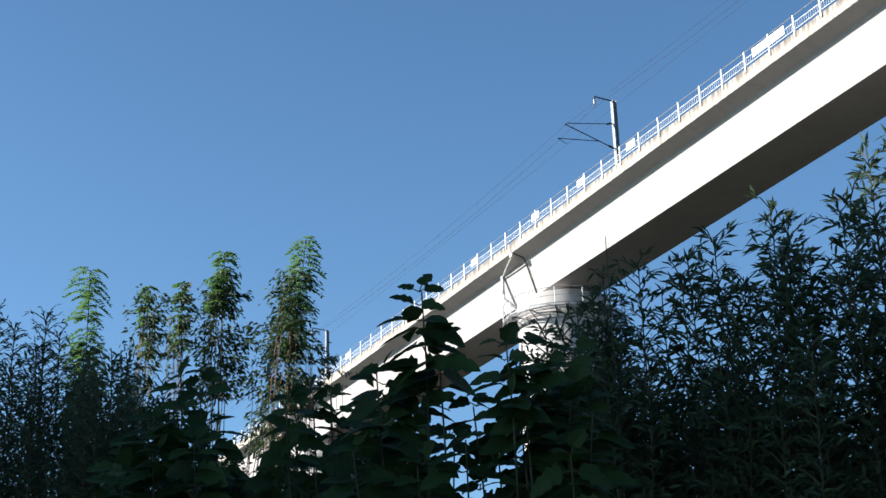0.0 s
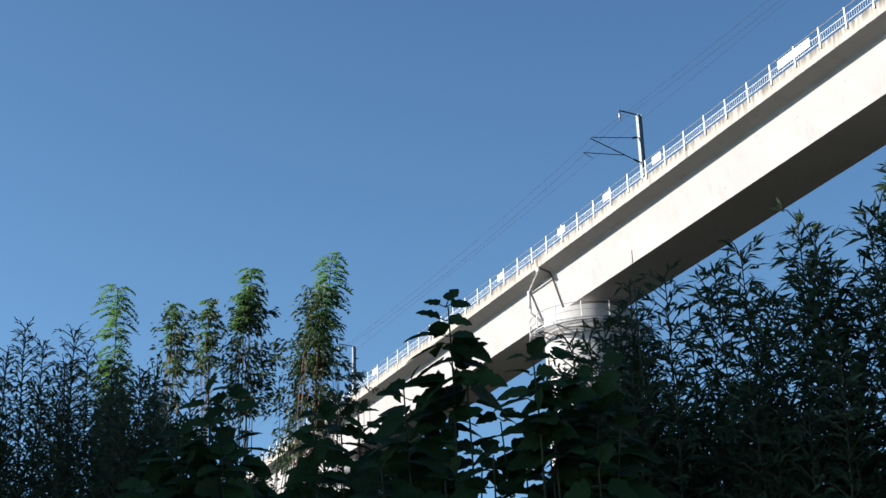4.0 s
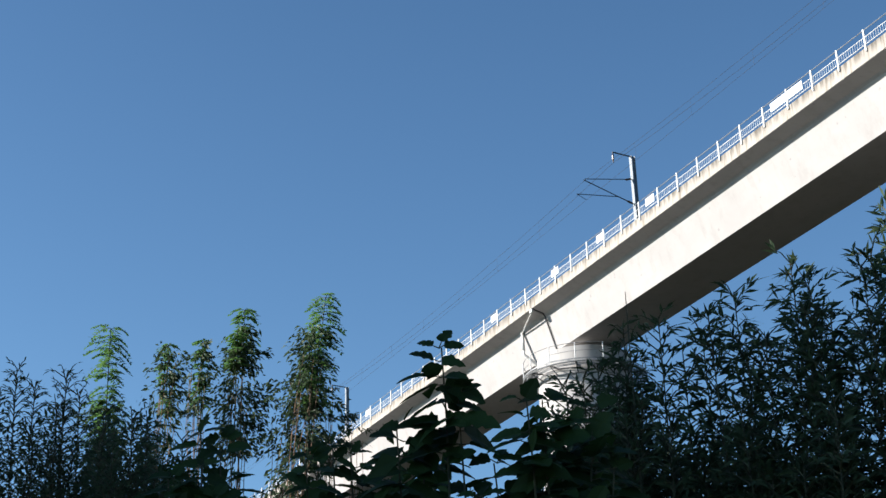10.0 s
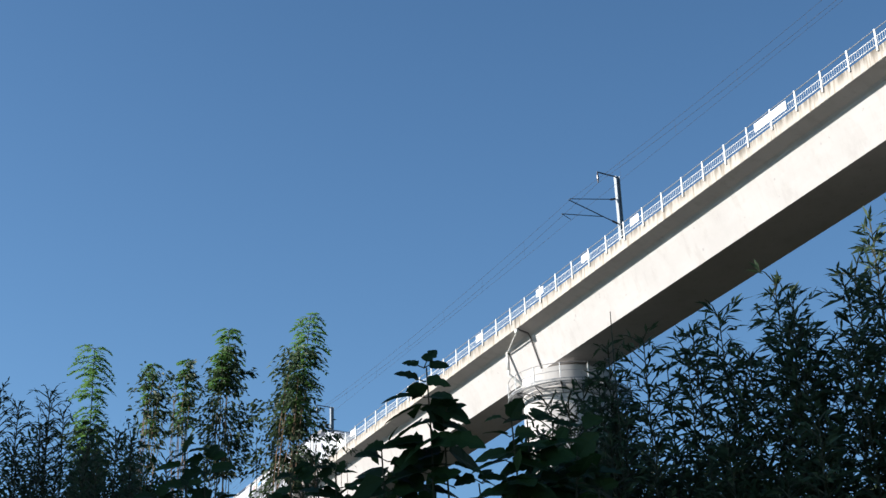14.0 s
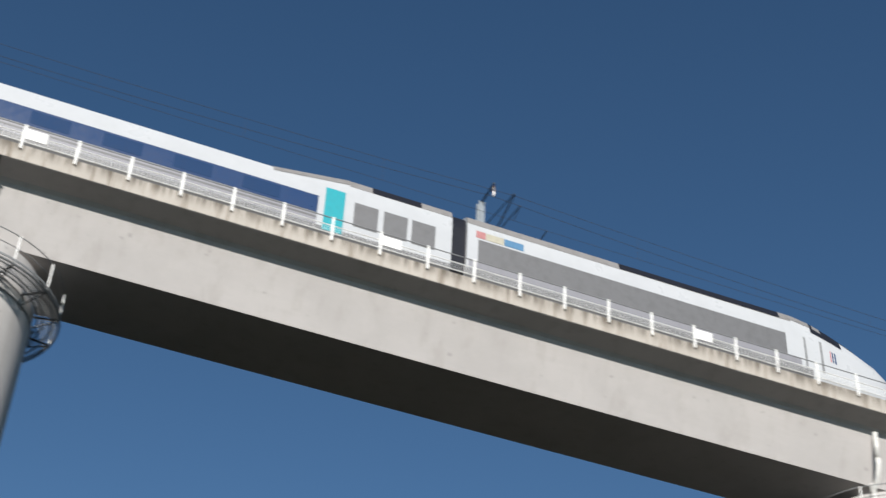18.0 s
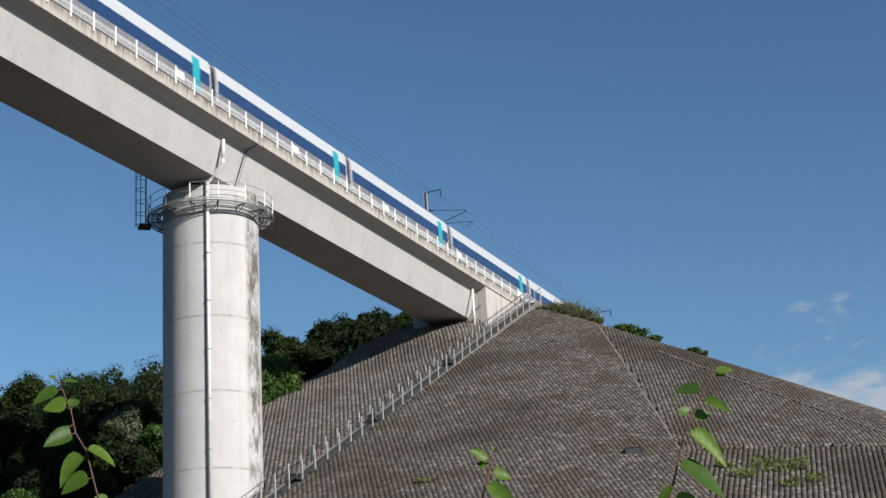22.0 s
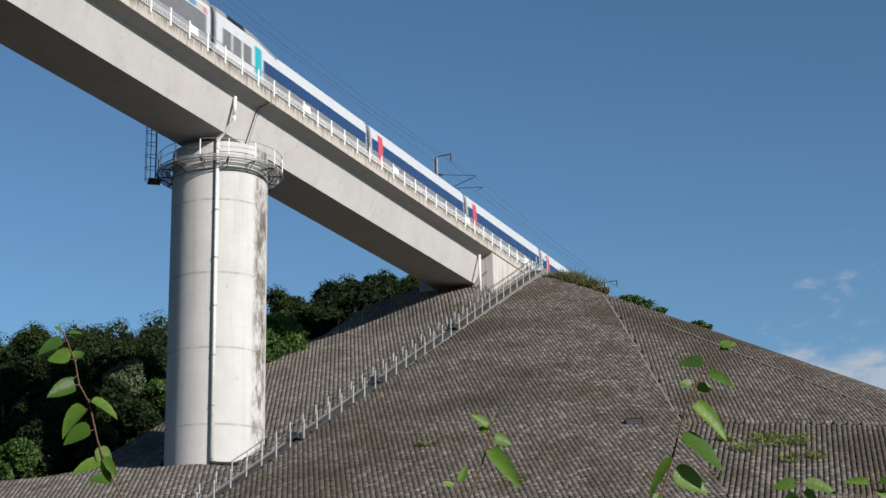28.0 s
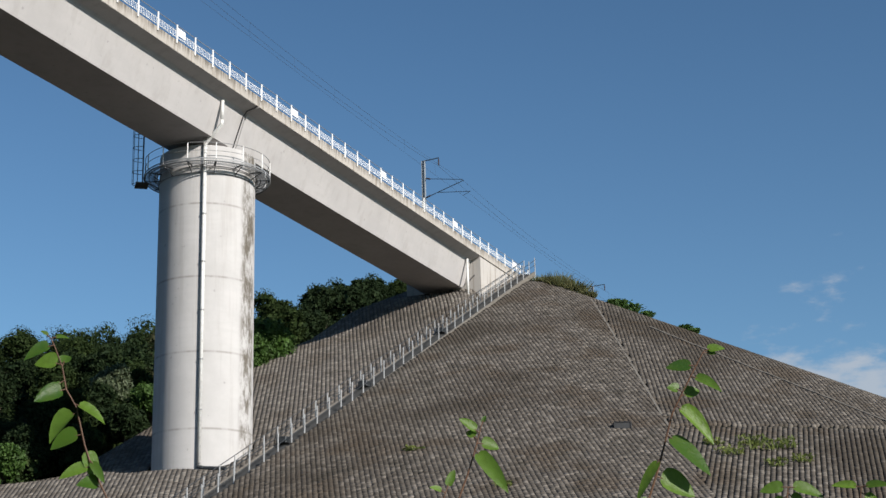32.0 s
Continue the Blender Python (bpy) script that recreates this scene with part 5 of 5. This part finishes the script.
def shoot(rows, d, leaves, seed):
    """A sunlit shoot: one stalk, single leaves as parts. rows: bearing and elevation from low to the tip. leaves: the row beside which
    each grows, its way to the right and upwards, its length and its width."""
    rng = random.Random(seed)
    base = polar(rows[0][0], d)
    root = empty("leafy_shoot", Matrix.Translation(base))
    pts = [Vector((0, 0, 0))] + [polar(b, d) + Vector((0, 0, rise(el, d))) - base for b, el in rows]
    part("stalk", tube(pts, [0.0026 * (1 - 0.55 * i / (len(pts) - 1)) for i in range(len(pts))], 6), TWIG, root, "reddish stalk")
    away = base.normalized()
    right = Vector((away.y, -away.x, 0))
    for at, dx, dz, length, width in leaves:
        f = at + 1
        j = min(len(pts) - 2, int(f))
        p = pts[j].lerp(pts[j + 1], f - j)
        L = Leaves(rng.randint(0, 9999))
        w = (right * dx + Vector((0, 0, dz + 0.15)) + away * rng.uniform(-0.35, 0.35)).normalized()
        q = p + w * 0.010
        L.blade(q, w, Vector((0, 0, rng.uniform(0.2, 0.8))) - away + right * rng.gauss(0, 0.35), length, width, rng.uniform(0.1, 0.35), rng.uniform(0.15, 0.7), 0.42, True, HEART)
        ob = part("leaf", (L.v, L.f), BRIGHT_LEAF, root, "", True)
        part("leaf_stalk", tube([p, q + w * 0.004], 0.0012, 5), TWIG, ob)
    tagged(root, "young shoot with bright green leaves on a reddish stalk", "plant shoot", "shoots in the foreground")


shoot(((-55.81, 7.11), (-55.05, 8.62), (-54.83, 9.22), (-54.47, 10.59), (-54.08, 11.23), (-53.9, 12.04), (-53.6, 12.74), (-53.45, 13.04)), 3.4,
      ((7, -0.7, 0.5, 0.022, 0.010), (7, 1, 0.1, 0.032, 0.010), (6.2, -1, -0.45, 0.055, 0.032), (5.1, -1, 0.1, 0.050, 0.042), (5.0, 0.2, 0.5, 0.03, 0.028), (4.4, -0.6, -0.6, 0.04, 0.012), (4.0, -1, -0.45, 0.062, 0.040), (3.2, 1, -0.6, 0.064, 0.034), (2.9, -0.8, -0.9, 0.066, 0.048), (2.3, -1, -0.45, 0.060, 0.046), (1.9, 0.3, -0.9, 0.062, 0.036), (1.2, 0.5, -0.8, 0.050, 0.02), (0.9, -1, -0.3, 0.06, 0.03), (0.4, -0.9, 0.2, 0.05, 0.045)), 3)
shoot(((-68.46, 6.95), (-68.91, 8.07), (-69.19, 8.89), (-69.38, 9.5), (-69.46, 9.81)), 3.2,
      ((3.2, -0.9, 0.6, 0.046, 0.022), (4, 0.3, 0.6, 0.02, 0.01), (2.7, -0.5, 0.3, 0.024, 0.022), (2.5, 1, -0.25, 0.038, 0.030), (2.1, 0.6, -0.9, 0.100, 0.034)), 4)
shoot(((-75.46, 6.71), (-75.96, 8.02), (-76.62, 10.04), (-77.09, 10.84), (-77.57, 11.64), (-77.92, 12.2)), 3.0,
      ((5, 1, 0.25, 0.036, 0.020), (4.9, 0.5, -0.1, 0.02, 0.012), (4.1, -1, -0.1, 0.050, 0.026), (3.6, 1, -0.6, 0.054, 0.024), (2.9, -0.8, 0.3, 0.026, 0.024), (2.7, 0.7, 0.2, 0.036, 0.028), (2.3, 0.75, -0.8, 0.080, 0.036), (1.6, 0.65, -0.75, 0.098, 0.044), (1.2, -0.55, -0.85, 0.076, 0.024), (0.8, 0.9, -0.5, 0.07, 0.05), (0.3, -0.4, -0.7, 0.03, 0.02)), 5)
shoot(((-80.41, 6.2), (-80.58, 7.14)), 3.2, ((1, 1, -0.25, 0.062, 0.03), (1, -1, -0.1, 0.048, 0.026), (0.8, 0.3, -0.5, 0.05, 0.03), (0.7, -0.5, -0.6, 0.05, 0.03)), 6)
shoot(((-82.97, 6.1), (-83.14, 7.0)), 3.2, ((1, -1, 0.05, 0.05, 0.018), (1, 1, 0.0, 0.052, 0.018), (0.8, 0.6, -0.6, 0.04, 0.02)), 8)
shoot(((-67.77, 6.6), (-68.1, 7.5)), 3.2, ((1, 0.3, 0.7, 0.045, 0.018), (0.9, -0.8, 0.3, 0.03, 0.014)), 9)


# ---- woods ----
def clump(V, Q, c, radii, n, size, rng, lobes=7):
    """Leaf sprays over the rounded, lumpy surface of a crown."""
    r = np.random.RandomState(rng.randint(0, 10 ** 6))
    o = r.normal(0, 1, (lobes, 3)) * (0.30, 0.30, 0.24) + (0, 0, 0.06)
    o = np.clip(o, -0.42, 0.42)
    k = r.randint(0, lobes, n)
    d = r.normal(0, 1, (n, 3)) + (0, 0, 0.3)
    d /= np.linalg.norm(d, axis=1)[:, None]
    p = np.array(c) + (o[k] + d * (r.uniform(0.42, 0.62, lobes)[k] * r.uniform(0.8, 1.05, n))[:, None]) * np.array(radii)
    u = d + r.normal(0, 0.95, (n, 3))
    u /= np.linalg.norm(u, axis=1)[:, None]
    a = np.cross(u, r.normal(0, 1, (n, 3)))
    a /= np.linalg.norm(a, axis=1)[:, None]
    b = np.cross(u, a)
    core = r.uniform(0, 1, n) < 0.22
    p = np.where(core[:, None], np.array(c) + (p - np.array(c)) * 0.78, p)
    s = (size * r.uniform(0.55, 1.35, n) * np.where(core, 3.2, 1.0))[:, None]
    w = r.uniform(0.35, 0.8, (n, 1))
    quad = np.stack([p - a * s, p - b * s * w + u * s * 0.2, p + a * s, p + b * s * w + u * s * 0.2], 1).reshape(-1, 3)
    m = len(V)
    V += quad.tolist()
    Q += (np.arange(n * 4).reshape(-1, 4) + m).tolist()


def build_wood():
    """Wooded hillside far behind the viaduct."""
    rng = random.Random(12)
    for mat, count, label in ((FOREST_LEAF, 165, "wooded hillside of broad-leaved trees"), (FOREST_DARK, 135, "dark trees among the hillside wood"), (FOREST_OLIVE, 70, "olive-green trees among the hillside wood")):
        V, Q = [], []
        for k in range(count):
            b, rho = rng.uniform(-40, -66), 165 + 105 * rng.random() ** 0.8
            p = polar(b, rho)
            z = float(ground_z(p.x, p.y))
            if p.y < 64 + 6:
                continue
            r = rng.uniform(2.4, 4.8)
            clump(V, Q, (p.x, p.y, z + r * 0.8), (r, r, r * rng.uniform(0.9, 1.3)), 1700, 0.125, rng, rng.randint(5, 9))
        tagged(part("hillside_wood", (V, Q), mat), label, "woodland", kind="stuff")


build_wood()


def tree(name, at, height, crown, mat, seed, label, n=9500, size=0.105):
    rng = random.Random(seed)
    z = float(ground_z(at[0], at[1])) - 0.3
    root = empty(name, Matrix.Translation((at[0], at[1], z)))
    wood = [tube([(0, 0, 0), (0.1, 0.05, height * 0.35), (0.0, 0.15, height * 0.8)], [0.22, 0.16, 0.05], 7)]
    V, Q = [], []
    for k in range(9):
        a, t = k * 2.4, rng.uniform(0.32, 0.85)
        o = Vector((math.cos(a), math.sin(a), 0)) * crown * rng.uniform(0.3, 0.75) * (1.25 - t)
        tip = o + Vector((0, 0, height * (t + 0.12)))
        wood.append(tube([(0, 0, height * t * 0.8), o * 0.5 + Vector((0, 0, height * t * 0.95)), tip], [0.09, 0.06, 0.02], 5))
        clump(V, Q, tip, (crown * 0.55, crown * 0.55, crown * 0.6), n // 10, size, rng)
    clump(V, Q, (0, 0, height * 0.88), (crown * 0.6, crown * 0.6, height * 0.16), n // 5, size, rng)
    part("trunk", merge(*wood), BARK, root)
    tagged(part("crown", (V, Q), mat, root), kind="stuff")
    tagged(root, label, "tree", "trees by the embankment")


for k, (b, d, el, cr, mat) in enumerate(((-60.6, 118, 12.8, 3.4, BUSH_GREEN), (-61.4, 120, 13.4, 3.4, BUSH_GREEN), (-55.7, 114, 11.8, 2.4, BUSH_PALE), (-50.4, 128, 11.6, 3.0, FOREST_LEAF), (-51.5, 124, 11.8, 3.0, FOREST_DARK), (-52.5, 130, 12.2, 3.2, FOREST_DARK), (-53.5, 126, 12.0, 3.0, FOREST_LEAF), (-54.5, 132, 12.3, 3.2, FOREST_DARK), (-55.5, 130, 12.4, 3.2, FOREST_DARK), (-56.5, 128, 12.2, 3.2, FOREST_LEAF), (-57.2, 112, 11.2, 2.4, BUSH_GREEN), (-51.9, 100, 9.2, 1.9, BUSH_GREEN), (-56.3, 107, 10.6, 2.0, FOREST_DARK), (-55.4, 110, 11.4, 2.0, FOREST_DARK), (-54.3, 109, 11.2, 2.0, FOREST_LEAF), (-53.2, 108, 10.8, 2.2, FOREST_DARK), (-54.3, 105, 9.9, 1.8, FOREST_DARK), (-54.8, 106, 9.8, 1.6, FOREST_LEAF), (-52.6, 104, 9.8, 2.0, FOREST_DARK), (-61.8, 138, 14.6, 3.4, FOREST_LEAF), (-62.8, 140, 14.2, 3.2, FOREST_DARK), (-63.6, 142, 15.0, 3.2, FOREST_DARK), (-64.4, 146, 15.3, 3.0, FOREST_DARK),
                                          (-65.1, 148, 15.5, 3.0, FOREST_DARK), (-65.8, 150, 15.3, 3.0, FOREST_DARK), (-66.5, 152, 15.2, 3.0, FOREST_LEAF), (-67.2, 152, 14.6, 3.0, FOREST_DARK), (-57.0, 120, 9.9, 3.6, FOREST_LEAF), (-55.4, 112, 10.2, 4.2, FOREST_LEAF), (-53.2, 108, 9.0, 4.0, FOREST_DARK), (-51.6, 104, 8.2, 4.0, FOREST_LEAF))):
    p = polar(b, d)
    h = rise(el, d) - float(ground_z(p.x, p.y))
    tree("tree", (p.x, p.y), max(2.5, h), cr, mat, 200 + k, {FOREST_LEAF: "leafy tree behind the embankment", FOREST_DARK: "dark leafy tree behind the embankment", BUSH_GREEN: "bright green bushy tree beside the embankment", BUSH_PALE: "pale grey-green bushy tree beside the embankment"}[mat])


def tuft(at, r, h, n, mat, seed, name, label, size=0.2):
    rng = random.Random(seed)
    V, Q = [], []
    z = float(ground_z(at[0], at[1]))
    L = Leaves(seed)
    for _ in range(n):
        a, q = rng.uniform(0, 6.28), r * math.sqrt(rng.random())
        p = Vector((q * math.cos(a), q * math.sin(a), -0.1))
        w = Vector((rng.gauss(0, 0.4), rng.gauss(0, 0.4), 1)).normalized()
        L.blade(p, w, L.vec(), h * rng.uniform(0.5, 1.1), size * 0.35, 0.3)
        if mat is not GRASS_LEAF:
            L.blade(p + w * h * 0.6, (w + L.vec()).normalized(), L.vec(), size, size * 0.4, 0.3)
    ob = part(name, (L.v, L.f), mat)
    ob.matrix_basis = Matrix.Translation((at[0], at[1], z))
    tagged(ob, label, "weeds", "weeds on the embankment", "stuff")


def crest(bearing, back=0.6):
    """The place at that bearing where the slope's skyline stands, seen from the path."""
    best = max((EYE_D + k * 0.25 for k in range(400)), key=lambda d: (float(ground_z(*polar(bearing, d).xy)) - EYE[2]) / d)
    return polar(bearing, best + back).xy


EYE_D = 90.0
for k, (b, r, h) in enumerate(((-71.8, 0.8, 0.7), (-72.1, 0.9, 1.5), (-72.5, 1.0, 2.1), (-72.9, 1.0, 2.0), (-73.3, 1.0, 1.7), (-73.7, 0.8, 1.1))):
    tuft(crest(b, 1.0), r, h, 420, GRASS_LEAF, 300 + k, "grass_tuft", "dry green grass on the crest of the embankment")
for k, (b, r, h) in enumerate(((-74.7, 0.4, 0.9), (-75.0, 0.5, 1.2), (-75.4, 0.5, 1.1), (-75.9, 0.4, 0.7), (-77.3, 0.4, 0.6), (-77.6, 0.4, 0.5))):
    tuft(crest(b, 0.8), r, h, 170, BUSH_GREEN, 320 + k, "bush", "green bush on the crest of the embankment", 0.3)
for k, (b, el, r, h) in enumerate(((-78.6, 8.4, 0.8, 0.7), (-79.3, 8.7, 0.7, 0.9), (-79.8, 8.5, 0.8, 0.8), (-80.6, 8.5, 0.7, 0.9), (-81.1, 8.0, 0.6, 0.6), (-78.0, 8.8, 0.5, 0.5), (-80.2, 7.9, 0.6, 0.6), (-66.9, 9.0, 0.5, 0.3), (-70.2, 7.6, 0.5, 0.3))):
    a = radians(b)
    d = 40.0
    while d < 120 and float(ground_z(-math.sin(a) * d, math.cos(a) * d)) < EYE[2] + math.tan(radians(el)) * d:
        d += 0.25
    tuft((-math.sin(a) * d, math.cos(a) * d), r, h, 40, WEED_LEAF, 330 + k, "weed", "yellow-green weeds between the slope blocks", 0.32)


def build_shade_trees():
    """The tall trees behind the camera that keep the shrubs by the path in shade."""
    for k, (x, y, h, c) in enumerate(((-11.5, -11, 13, 5.0), (-16.0, -10.5, 13, 5.0), (-20.5, -10, 11.4, 5.0), (-25.5, -11, 11.4, 5.0), (-30.5, -10, 11.4, 5), (-14, -15, 14, 5), (-23, -15, 14, 5))):
        tree("tree", (x, y), h, c, FOREST_DARK, 400 + k, "tall leafy tree beside the path", 3400, 0.34)


build_shade_trees()


# seconds and metres along the line of the train's nose
RUN = ((0.0, -661.0), (4.0, -505.2), (8.0, -349.2), (12.0, -193.0), (14.0, -114.9), (16.0, -36.8), (17.0, 2.3), (18.0, 41.2), (19.0, 80.5), (20.0, 119.7), (21.0, 159.0), (22.0, 198.2), (23.0, 238.2), (24.0, 278.7), (25.5, 340.6), (27.5, 424.5), (28.8, 480.0), (30.0, 531.8), (32.0, 618.0))


def motions():
    walk(train, [(t, frame_at(u, MID, RAIL_Z)) for t, u in RUN])


motions()
